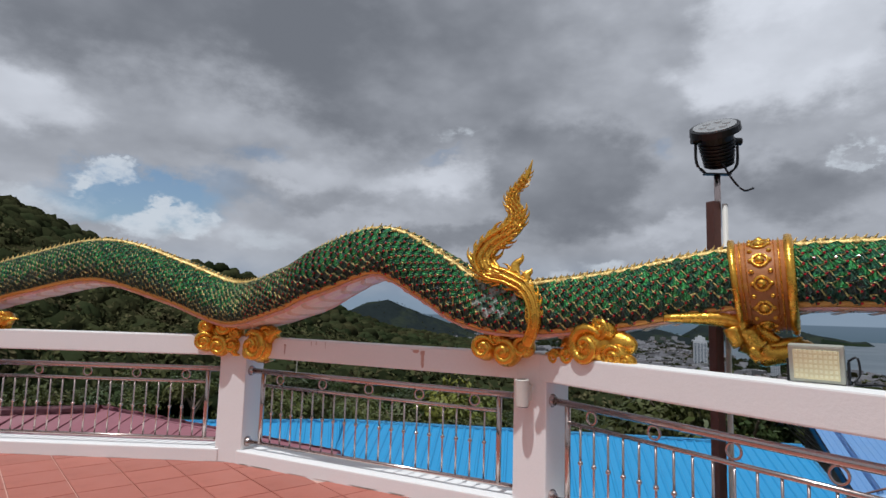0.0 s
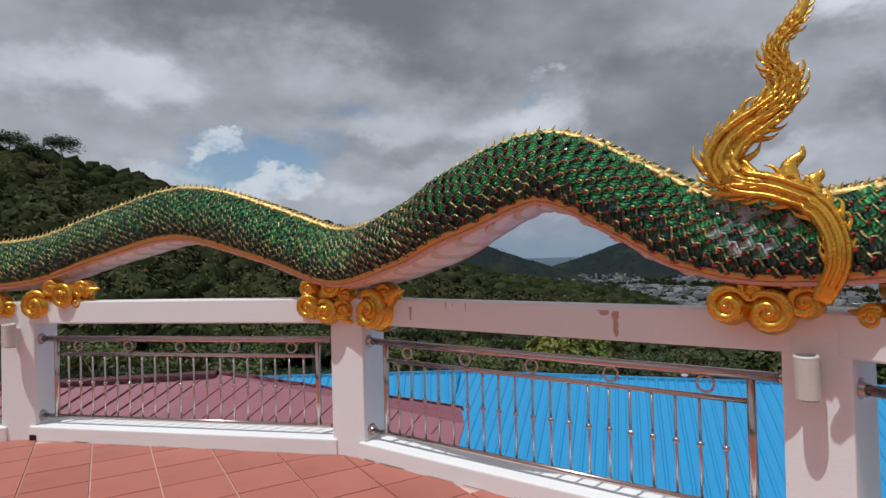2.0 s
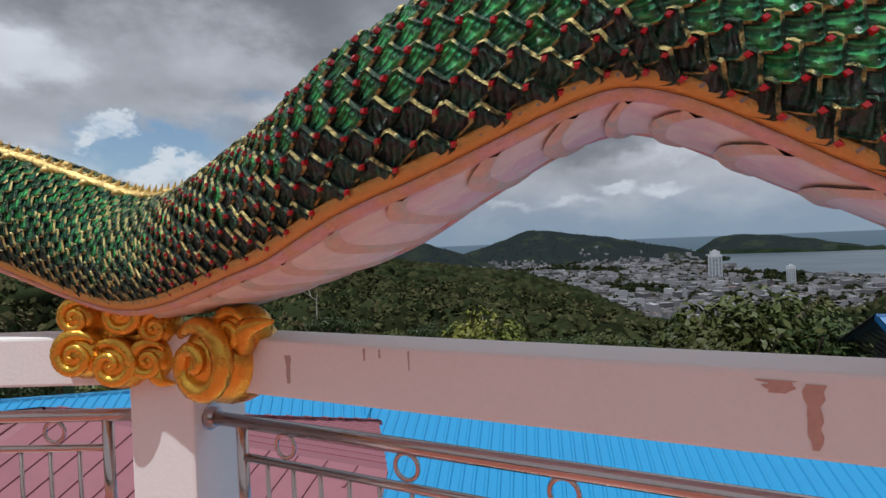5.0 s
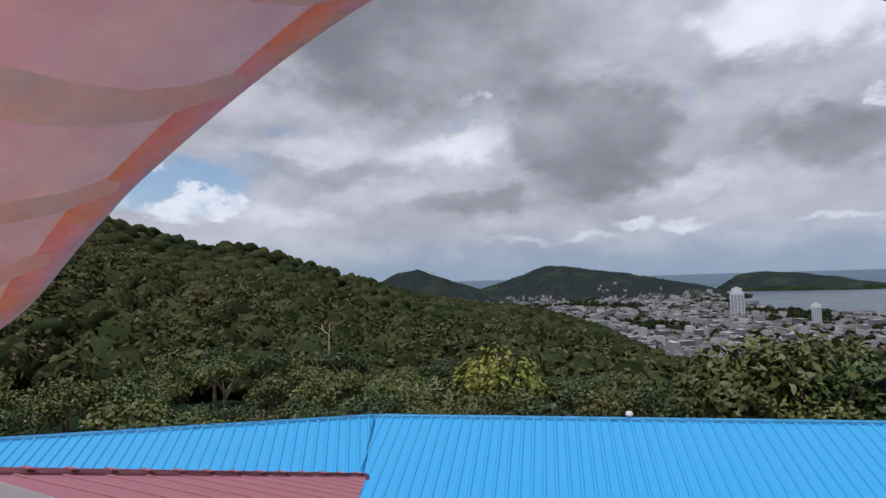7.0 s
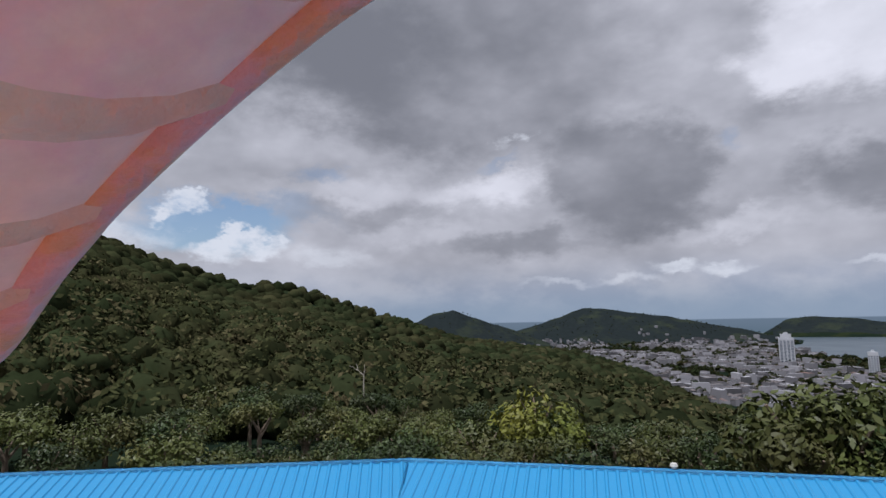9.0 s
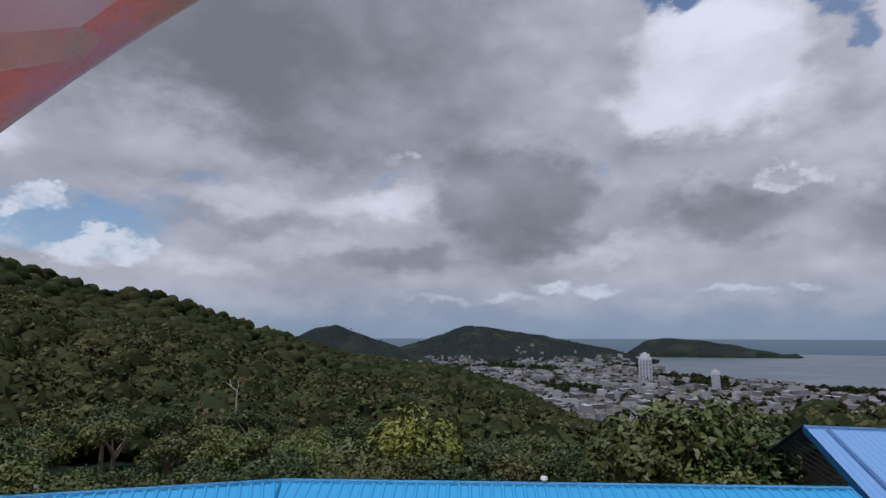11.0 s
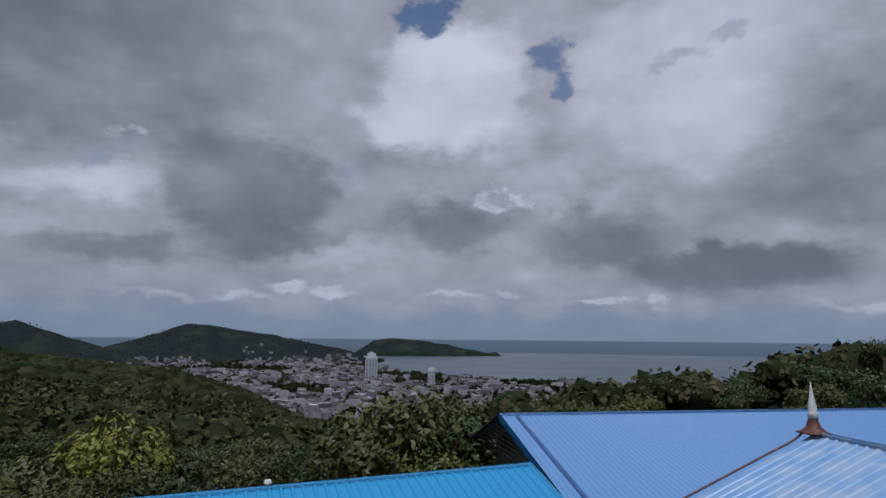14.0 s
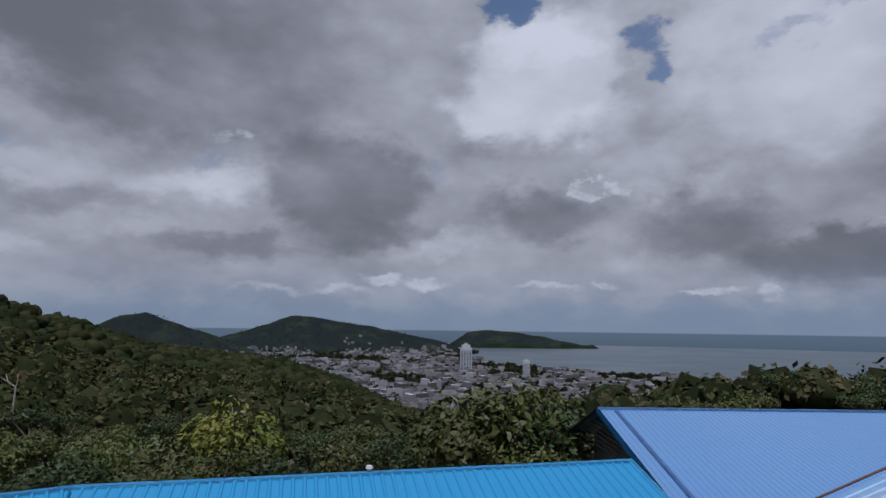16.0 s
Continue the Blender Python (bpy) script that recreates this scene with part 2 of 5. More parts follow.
ROOF_PALE = material("pale_blue_roof_sheet", (0.12, 0.265, 0.53), 0.33, 0.0, vary=0.2, scale=0.5, second=(0.15, 0.28, 0.50), bump=0.04, fine=8, coat=0.3)
ROOF_PINK = material("faded_red_roof_sheet", (0.27, 0.095, 0.12), 0.55, 0.0, vary=0.3, scale=0.8, second=(0.21, 0.075, 0.10), bump=0.05, fine=8)
BLACK = material("black_metal", (0.012, 0.012, 0.014), 0.4, 0.3, vary=0.3)
BROWN = material("brown_steel_tube", (0.12, 0.050, 0.040), 0.45, 0.2, vary=0.3)
PLASTIC = material("white_plastic", (0.66, 0.63, 0.58), 0.4, vary=0.08, bump=0.02)
LENS = material("lamp_lens", (0.30, 0.30, 0.30), 0.12, 0.0, vary=0.2, bump=0, coat=0.8)
LED = material("led_panel", (0.78, 0.70, 0.42), 0.35, vary=0.15, bump=0.05, coat=0.4)
BARK = material("bark", (0.20, 0.15, 0.11), 0.9, vary=0.5, scale=5)
DEADWOOD = material("dead_wood", (0.42, 0.38, 0.32), 0.9, vary=0.4, scale=5)
CONCRETE = material("concrete_wall", (0.50, 0.48, 0.46), 0.8, vary=0.3, scale=1.5)


def matt(m):
    """Takes the gloss off a surface that is rough all through."""
    m.node_tree.nodes["Principled BSDF"].inputs["Specular IOR Level"].default_value = 0.0
    return m


def leaf_material(name, colour, second):
    m = material(name, colour, 0.5, vary=0.5, scale=0.5, second=second, spot=(0.4, 0.65), bump=0, fine=3, random_by="object", jitter=0.28)
    m.node_tree.nodes["Principled BSDF"].inputs["Specular IOR Level"].default_value = 0.25
    return m


LEAF = leaf_material("leaves", (0.066, 0.080, 0.020), (0.100, 0.096, 0.030))
LEAF_DARK = leaf_material("dark_leaves", (0.040, 0.062, 0.018), (0.060, 0.074, 0.026))
DRY = leaf_material("dry_twigs", (0.16, 0.125, 0.09), (0.11, 0.095, 0.06))
LEAF_YELLOW = leaf_material("yellow_green_leaves", (0.20, 0.20, 0.03), (0.14, 0.165, 0.03))
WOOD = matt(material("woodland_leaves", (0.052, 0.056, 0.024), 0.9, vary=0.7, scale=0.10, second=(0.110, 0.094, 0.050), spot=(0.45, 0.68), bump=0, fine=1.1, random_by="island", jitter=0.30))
# darker than the leaves: shade within crowns and under clouds is in the colour
FOREST = matt(material("shaded_forest_crowns", (0.022, 0.029, 0.013), 0.9, vary=0.8, scale=0.02, second=(0.044, 0.042, 0.020), spot=(0.4, 0.7), bump=1.0, fine=0.9, random_by="island", jitter=0.45))


# ---- shared builders ----
def part(name, bm, mat, parent=None, label="", smooth=False):
    """Links a bmesh as one mesh object, under a thing where one is given."""
    me = bpy.data.meshes.new(name)
    bm.to_mesh(me)
    bm.free()
    for m in (mat if isinstance(mat, (list, tuple)) else (mat,)):
        me.materials.append(m)
    if smooth:
        me.shade_smooth()
    ob = new(name, me)
    if parent:
        ob.parent = parent
    if label:
        tagged(ob, label)
    return ob


def sheet(name, verts, faces, mat, parent=None, smooth=False, slots=None):
    me = bpy.data.meshes.new(name)
    me.from_pydata([tuple(v) for v in verts], [], faces)
    for m in (mat if isinstance(mat, (list, tuple)) else (mat,)):
        me.materials.append(m)
    if slots is not None:
        me.polygons.foreach_set("material_index", slots)
    if smooth:
        me.shade_smooth()
    ob = new(name, me)
    if parent:
        ob.parent = parent
    return ob


def box(bm, m, sx, sy, sz, bevel=0.0):
    """A box of that size whose base centre is at the pose m."""
    made = bmesh.ops.create_cube(bm, size=1, matrix=m @ Matrix.Translation((0, 0, sz / 2)) @ Matrix.Diagonal((sx, sy, sz, 1)))
    if bevel:
        edges = {e for v in made["verts"] for e in v.link_edges}
        bmesh.ops.bevel(bm, geom=list(edges), offset=bevel, segments=2, affect="EDGES", profile=0.6)
    return bm


def rod(bm, a, b, r, r2=None, sides=10):
    a, b = Vector(a), Vector(b)
    d = b - a
    m = Matrix.Translation((a + b) / 2) @ d.to_track_quat("Z", "Y").to_matrix().to_4x4()
    bmesh.ops.create_cone(bm, cap_ends=True, segments=sides, radius1=r, radius2=r if r2 is None else r2, depth=d.length, matrix=m)
    return bm


def ring(bm, m, radius, tube, major=20, minor=6):
    rows = []
    for i in range(major):
        a = 2 * math.pi * i / major
        rows.append([bm.verts.new(m @ Vector(((radius + tube * math.cos(b)) * math.cos(a), (radius + tube * math.cos(b)) * math.sin(a), tube * math.sin(b))))
                     for b in (2 * math.pi * j / minor for j in range(minor))])
    for i in range(major):
        for j in range(minor):
            bm.faces.new((rows[i][j], rows[(i + 1) % major][j], rows[(i + 1) % major][(j + 1) % minor], rows[i][(j + 1) % minor]))
    return bm


def tube_along(bm, points, radii, sides=8, flat=1.0, side=None):
    """A tapered tube through points; flat squeezes it along the side direction."""
    points = [Vector(p) for p in points]
    rows = []
    for i, p in enumerate(points):
        t = (points[min(i + 1, len(points) - 1)] - points[max(i - 1, 0)]).normalized()
        s = side or t.orthogonal()
        s = (s - t * s.dot(t)).normalized()
        u = t.cross(s)
        rows.append([bm.verts.new(p + s * (radii[i] * flat * math.cos(a)) + u * (radii[i] * math.sin(a))) for a in (2 * math.pi * j / sides for j in range(sides))])
    for i in range(len(rows) - 1):
        for j in range(sides):
            bm.faces.new((rows[i][j], rows[i][(j + 1) % sides], rows[i + 1][(j + 1) % sides], rows[i + 1][j]))
    for r in (rows[0], rows[-1]):
        try:
            bm.faces.new(r)
        except ValueError:
            pass
    bmesh.ops.recalc_face_normals(bm, faces=bm.faces)
    return bm


def empty(name, m, label, category, group="", kind=""):
    ob = new(name)
    ob.matrix_world = m
    ob.empty_display_size = 0.1
    return tagged(ob, label, category, group, kind)


def smooth_line(points, n):
    """Points along a smooth curve through the given ones, n to a span."""
    p = [Vector(q) for q in points]
    p = [2 * p[0] - p[1]] + p + [2 * p[-1] - p[-2]]
    out = []
    for i in range(1, len(p) - 2):
        for k in range(n):
            t = k / n
            a, b, c, d = p[i - 1:i + 3]
            out.append(0.5 * ((2 * b) + (c - a) * t + (2 * a - 5 * b + 4 * c - d) * t * t + (3 * b - a - 3 * c + d) * t ** 3))
    out.append(p[-2])
    return out


# ---- land and sea ----
SEA = -131.0


def band(value, stops):
    xs, ys = zip(*stops)
    return np.interp(value, xs, ys)


def land(x, y):
    """Height of the ground at x, y."""
    x, y = np.asarray(x, float), np.asarray(y, float)
    r = np.hypot(x, y) + 1e-6
    az = np.degrees(np.arctan2(x, y))
    # wooded ridge: distance of its crest and its height over the eye, by bearing
    crest_r = band(az, [(-180, 420), (-60, 300), (-48, 320), (-38, 370), (-30, 430), (-16, 640), (-5, 850), (5, 900), (10.5, 700), (15.6, 430), (20, 300), (25, 190), (30, 120), (40, 110), (50, 100), (60, 95), (72, 90), (180, 420)])
    rise = band(az, [(-180, 6), (-60, 10.4), (-48.8, 10.0), (-44.5, 9.5), (-38.5, 8.0), (-33.3, 5.9), (-26.6, 4.2), (-21.8, 3.7), (-16.7, 1.8), (-11.3, 0.1), (-5.8, -1.8), (-0.3, -2.6), (5.2, -3.4), (10.5, -5.15), (15.6, -7.6), (21, -9.0), (26, -8.8), (30, -6.6), (35, -6.2), (39, -5.2), (44, -4.4), (49, -3.2), (56, -2.4), (60, -1.4), (66.5, 0.9), (75, 3), (180, 6)])
    crest_z = 1.6 + crest_r * np.tan(np.radians(rise)) - 5.4 - 1.2 * (crest_r > 250)
    near = -16.0 - 0.018 * np.clip(r - 40, 0, 400) - 8.5 * np.exp(-((az - 18) / 22) ** 2) * np.clip((r - 50) / 250, 0, 1)
    f = np.clip((r - 55) / (crest_r - 55), 0, 1)
    f = f ** 1.35
    up = near * (1 - f) + crest_z * f
    beyond = np.clip((r - crest_r) / (crest_r * 0.8 + 60), 0, 1)
    drop = beyond * beyond * (3 - 2 * beyond)
    up = up * (1 - drop) + (SEA + 3.0) * drop
    # shore of the bay
    shore = band(az, [(-180, 9000), (-14, 9000), (18.5, 9000), (20, 3100), (22.6, 2640), (24.8, 2230), (30, 1900), (36, 1740), (43, 1720), (50, 1560), (60, 1350), (90, 1000), (120, 1400), (150, 9000), (180, 9000)])
    wet = np.clip((r - shore) / 60, 0, 1)
    up = up - wet * 14
    far = np.clip((r - 3500) / 250, 0, 1) * np.clip((az + 60) / 10, 0, 1)
    up = up - far * 14 * (wet < 0.5)
    # headlands and islands across the bay

    def hump(dist, deep, profile):
        top = 1.6 + dist * np.tan(np.radians(band(az, profile)))
        low, high = profile[0][0], profile[-1][0]
        inside = (az > low) & (az < high)
        return np.where(inside, np.maximum(top - up, 0) * np.exp(-((r - dist) / deep) ** 2), 0)
    hills = hump(3250, 330, [(-6, -3), (-2, -1.7), (0, -1.0), (2.1, -0.43), (4.3, 0.33), (6.1, 0.97), (7.5, 0.9), (9, 0.7), (11.5, 0.31), (14, -0.03), (17.2, -0.7), (20.4, -1.33), (24.3, -2.28), (25.5, -3)])
    hills = np.maximum(hills, hump(2600, 230, [(-20, -2.2), (-14, -1.4), (-11, -0.5), (-9.9, 0.04), (-8.2, 0.75), (-6.5, 1.0), (-4.7, 0.5), (-3.2, -0.17), (-0.3, -1.12), (2.5, -2.3), (4, -3)]))
    hills = np.maximum(hills, hump(4250, 210, [(20.6, -2), (21.5, -1.48), (23.1, -0.44), (24.8, -0.16), (27.5, -0.41), (30.3, -0.77), (33.1, -1.39), (34, -1.6), (35, -1.5), (35.6, -1.8)]))
    return up + hills


def make_ground():
    az = np.concatenate([np.arange(-180, -62, 6.0), np.arange(-62, 80, 0.5), np.arange(80, 180, 6.0)])
    rr = np.concatenate([[0.5, 8, 15, 20], np.geomspace(25, 4880, 190)])
    a, r = np.meshgrid(np.radians(az), rr)
    x, y = r * np.sin(a), r * np.cos(a)
    z = land(x, y)
    rough = np.vectorize(lambda p, q: noise.noise((p, q, 0.3)))
    z = z + np.where(r > 60, rough(x / (12 + r * 0.02), y / (12 + r * 0.02)) * np.clip(r * 0.008, 0.6, 9), 0) * (z > SEA + 4.5)
    n, m = x.shape
    verts = np.stack([x, y, z], -1).reshape(-1, 3).tolist()
    faces = [(i * m + j, (i + 1) * m + j, (i + 1) * m + (j + 1) % m, i * m + (j + 1) % m) for i in range(n - 1) for j in range(m)]
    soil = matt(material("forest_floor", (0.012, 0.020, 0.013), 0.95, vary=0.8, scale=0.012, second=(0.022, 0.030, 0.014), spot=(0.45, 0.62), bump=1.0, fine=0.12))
    # bluer for hills beyond 2150 m: distance haze put into the base colour
    far = matt(material("hazy_far_forest", (0.019, 0.025, 0.026), 0.95, vary=0.7, scale=0.006, second=(0.030, 0.038, 0.028), spot=(0.5, 0.62), bump=1.0, fine=0.05))
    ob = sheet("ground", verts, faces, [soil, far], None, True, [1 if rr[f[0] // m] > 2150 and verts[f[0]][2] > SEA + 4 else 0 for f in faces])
    tagged(ob, "wooded hillsides falling to a town plain beside the bay", "ground", kind="structure")
    water = material("sea_water", (0.035, 0.065, 0.09), 0.32, vary=0.3, scale=0.004, second=(0.05, 0.10, 0.12), bump=0.3, fine=0.06)
    bm = bmesh.new()
    bmesh.ops.create_circle(bm, cap_ends=True, segments=128, radius=4950, matrix=Matrix.Translation((0, 0, SEA)))
    tagged(part("water", bm, water), "calm grey-blue sea of the wide bay", "sea", kind="structure")


make_ground()

# ---- terrace: twelve-sided balcony with posts, beams and steel railings ----
STEP = 3.35
POSTS = [Vector((-8.62, 0.12)), Vector((-6.75, 2.92)), Vector((-3.77, 4.44)), Vector((-0.42, 4.38)), Vector((2.58, 2.95)), Vector((4.42, 0.15)), Vector((4.62, -3.2))]
HUB = Vector((-1.95, -2.1))
KERB_H, BEAM_LOW, BEAM_TOP = 0.13, 1.08, 1.285


def edge_pose(i):
    """Pose at the middle of panel i, x along the panel, y outwards."""
    a, b = POSTS[i], POSTS[i + 1]
    d = (b - a).normalized()
    return pose((a.x + b.x) / 2, (a.y + b.y) / 2, 0, 0, 0, math.degrees(math.atan2(d.y, d.x))), (b - a).length


def post_turn(i):
    o = (POSTS[i] - HUB).normalized()
    if 0 < i < len(POSTS) - 1:
        d = (POSTS[i + 1] - POSTS[i]).normalized() + (POSTS[i] - POSTS[i - 1]).normalized()
        return math.degrees(math.atan2(d.y, d.x))
    return math.degrees(math.atan2(-o.x, o.y))


FAINT = material("faint_streak", (0.52, 0.40, 0.37), 0.8, vary=0.3, scale=9, bump=0.05)


def streak(owner, face, along, top, wide, tall, seed, mat):
    """A run of dirt down a face, with a ragged outline, a hair proud of it."""
    rng = random.Random(seed)
    n = 9
    left = [(along - wide / 2 * rng.uniform(0.5, 1.1) * (1 - 0.5 * k / n), top - tall * k / n) for k in range(n + 1)]
    right = [(along + wide / 2 * rng.uniform(0.5, 1.1) * (1 - 0.5 * k / n), top - tall * k / n) for k in range(n + 1)]
    verts = [face @ Vector((x, y, z)) for pts in (left, right) for x, z in pts for y in (0.002, 0.0)]
    faces = []
    half = 2 * (n + 1)
    for k in range(n):
        a, b = 2 * k + 1, half + 2 * k + 1
        faces.append((a, b, b + 2, a + 2))
        faces.append((a - 1, a, a + 2, a + 1))
        faces.append((b, b - 1, b + 1, b + 2))
    sheet("stain", verts, faces, mat, owner)


def grime(owner, m, length, seed):
    """Mould at the foot of the kerb in broken lengths."""
    rng = random.Random(seed + 40)
    x = -length / 2 + 0.2
    while x < length / 2 - 0.3:
        w = rng.uniform(0.12, 0.5)
        h = rng.uniform(0.004, 0.016)
        streak(owner, m @ Matrix.Translation((0, -0.192, 0)), x + w / 2, h, w, h, seed * 31 + int(x * 100), MOULD if h > 0.012 else FAINT)
        x += w + rng.uniform(0.0, 0.2)


def make_terrace():
    bm = bmesh.new()
    ring_pts = [p + (p - HUB).normalized() * 0.16 for p in POSTS] + [Vector((4.3, -9)), Vector((-9, -9))]
    top = [bm.verts.new((p.x, p.y, -0.012)) for p in ring_pts]
    low = [bm.verts.new((p.x, p.y, -0.5)) for p in ring_pts]
    bm.faces.new(top[::-1])
    bm.faces.new(low)
    for i in range(len(top)):
        j = (i + 1) % len(top)
        bm.faces.new((top[i], top[j], low[j], low[i]))
    bmesh.ops.recalc_face_normals(bm, faces=bm.faces)
    slab = tagged(part("floor", bm, GROUT), "terracotta tiled terrace floor with pale grout joints", "floor", kind="structure")
    # walls of the building under the terrace
    bm = bmesh.new()
    inner = [p - (p - HUB).normalized() * 0.5 for p in ring_pts]
    a = [bm.verts.new((p.x, p.y, -0.5)) for p in inner]
    b = [bm.verts.new((p.x, p.y, -20)) for p in inner]
    for i in range(len(a)):
        j = (i + 1) % len(a)
        bm.faces.new((a[i], a[j], b[j], b[i]))
    bmesh.ops.solidify(bm, geom=bm.faces[:], thickness=0.2)
    tagged(part("wall_below", bm, CONCRETE), "plain rendered wall under the terrace", "wall", kind="structure")
    for i in range(len(POSTS) - 1):
        m, length = edge_pose(i)
        bm = box(bmesh.new(), m @ Matrix.Translation((0, -0.02, -0.02)), length - 0.30, 0.34, KERB_H + 0.02, 0.012)
        kerb = tagged(part("kerb", bm, WHITE), "low white painted kerb with damp grime", "kerb", kind="structure")
        grime(kerb, m, length, i)
        bm = box(bmesh.new(), m @ Matrix.Translation((0, -0.07, BEAM_LOW)), length - 0.30, 0.21, BEAM_TOP - BEAM_LOW, 0.012)
        beam = tagged(part("beam", bm, WHITE), "white painted concrete top beam with rust streaks", "beam", kind="structure")
        if i == 3:
            face = m @ Matrix.Translation((0, -0.1775, 0))
            for along, top, wide, tall, seed in ((0.62, BEAM_TOP - 0.03, 0.05, 0.15, 1), (0.55, BEAM_TOP - 0.025, 0.09, 0.03, 2), (-0.62, BEAM_TOP - 0.01, 0.012, 0.04, 3), (-0.56, BEAM_TOP - 0.01, 0.010, 0.03, 4), (-0.45, BEAM_TOP - 0.01, 0.008, 0.06, 5), (-0.95, BEAM_TOP - 0.05, 0.03, 0.10, 6)):
                streak(beam, face, along, top, wide, tall, seed, STAIN if seed < 3 else FAINT)
    for i, p in enumerate(POSTS):
        m = pose(p.x, p.y, 0, 0, 0, post_turn(i))
        bm = box(bmesh.new(), m @ Matrix.Translation((0, -0.03, -0.02)), 0.31, 0.345, BEAM_TOP + 0.024, 0.014)
        tagged(part("post", bm, WHITE), "square white painted concrete post", "post", group="posts of the balustrade", kind="structure")
    return slab


SLAB = make_terrace()


def make_drain(i):
    """Black box at the kerb end beside post i, a drain hole's dark put into its colour."""
    m, length = edge_pose(i)
    at = m @ Matrix.Translation((-length / 2 + 0.20, -0.185, 0.004))
    drain = empty("drain_outlet", at, "small black drain outlet at the foot of the kerb", "drain")
    bm = box(bmesh.new(), pose(0, 0, 0), 0.075, 0.024, 0.05, 0.004)
    part("pipe_mouth", bm, BLACK, drain)


make_drain(2)


def make_railing(i):
    m, length = edge_pose(i)
    m = m @ Matrix.Translation((0, -0.07, 0))
    rail = empty("railing", m, "stainless steel railing panel with rings between the rails", "railing", "railing panels")
    half = length / 2 - 0.185
    post = half - 0.17
    top, mid, low = 0.93, 0.79, 0.205
    bm = rod(bmesh.new(), (-half, 0, top), (half, 0, top), 0.027, sides=16)
    part("handrail", bm, STEEL, rail, smooth=True)
    bm = rod(bmesh.new(), (-post, 0, mid), (post, 0, mid), 0.016, sides=12)
    part("mid_rail", bm, STEEL, rail, smooth=True)
    bm = rod(bmesh.new(), (-half, 0, low), (half, 0, low), 0.018, sides=12)
    part("bottom_rail", bm, STEEL, rail, smooth=True)
    for s in (-1, 1):
        part("end_post", rod(bmesh.new(), (s * post, 0, low), (s * post, 0, top), 0.023, sides=12), STEEL, rail, smooth=True)
        for z in (top, low):
            bm = rod(bmesh.new(), (s * half, 0, z), (s * (half + 0.012), 0, z), 0.052, sides=20)
            rod(bm, (s * (half - 0.035), 0, z), (s * half, 0, z), 0.034, 0.046, sides=20)
            part("wall_flange", bm, STEEL, rail)
    bar = ball = hoop = None
    n = 19
    for k in range(n):
        x = -post + 2 * post * (k + 1) / (n + 1)
        if bar is None:
            bar = part("bar", rod(bmesh.new(), (0, 0, low), (0, 0, mid), 0.0085, sides=8), STEEL, rail, smooth=True)
            bm = bmesh.new()
            bmesh.ops.create_uvsphere(bm, u_segments=10, v_segments=7, radius=0.019)
            ball = part("bar_knob", bm, STEEL, bar, smooth=True)
            ball.location = (0, 0, 0.52)
            bar.location = (x, 0, 0)
        else:
            b = new("bar", bar.data)
            b.parent, b.location = rail, (x, 0, 0)
            o = new("bar_knob", ball.data)
            o.parent, o.location = b, (0, 0, 0.52)
    for k in range(5):
        x = (k - 2) * 0.54
        if hoop is None:
            hoop = part("ring", ring(bmesh.new(), Matrix.Rotation(radians(90), 4, "X"), 0.045, 0.008, 24, 8), STEEL, rail, smooth=True)
            hoop.location = (x, 0, 0.861)
        else:
            o = new("ring", hoop.data)
            o.parent, o.location = rail, (x, 0, 0.861)


for i in range(len(POSTS) - 1):
    make_railing(i)

# ---- serpent balustrade ----
SPINE = [(-9.2, 0.6, 1.62), (-8.0, 2.3, 1.98), (-6.3, 3.75, 1.66), (-4.9, 4.3, 1.60), (-3.75, 4.46, 1.60), (-2.9, 4.52, 1.83), (-2.05, 4.5, 2.0), (-1.2, 4.43, 1.80), (-0.43, 4.24, 1.57), (0.28, 3.76, 1.725), (0.68, 3.49, 1.90), (1.2, 3.34, 2.075), (1.68, 3.2, 1.85), (2.0, 3.07, 1.67), (2.4, 2.86, 1.60), (3.05, 2.48, 1.67), (3.85, 2.1, 1.83), (4.9, 1.45, 1.84), (6.2, 0.5, 1.66), (7.4, -0.8, 1.8)]
BODY_R = 0.262
LINE = smooth_line(SPINE, 24)
ARC = [0.0]
for a, b in zip(LINE, LINE[1:]):
    ARC.append(ARC[-1] + (b - a).length)


def spine(s):
    """Point, forward, inward and upward directions of the serpent at arc length s."""
    s = min(max(s, 0.001), ARC[-1] - 0.001)
    k = int(np.searchsorted(ARC, s)) - 1
    k = min(max(k, 0), len(LINE) - 2)
    f = (s - ARC[k]) / (ARC[k + 1] - ARC[k])
    p = LINE[k].lerp(LINE[k + 1], f)

    def way(i):
        return (LINE[min(i + 1, len(LINE) - 1)] - LINE[max(i - 1, 0)]).normalized()
    t = way(k).lerp(way(k + 1), f).normalized()
    side = Vector((t.y, -t.x, 0)).normalized()
    return p, t, side, side.cross(t).normalized()


GIRTH = [(-9, 1.0), (-3.4, 1.0), (-2.4, 1.10), (-1.6, 1.10), (-0.6, 1.02), (0.1, 1.06), (0.6, 1.10), (1.0, 1.04), (1.5, 1.0), (8, 1.0)]


def girth(p):
    """How much thicker than usual the serpent is at the place p."""
    return float(np.interp(p.x, *zip(*GIRTH)))


def crest_roll(p):
    """Angle by which the crest leans towards the terrace at the place p."""
    return float(np.interp(p.x, [-5, -2.2, -1.0, -0.4, 0.4, 0.9, 1.3, 2.0, 3.2, 5.0], [0.20, 0.16, 0.34, 0.14, -0.08, 0.14, 0.34, 0.52, 0.36, 0.32]))


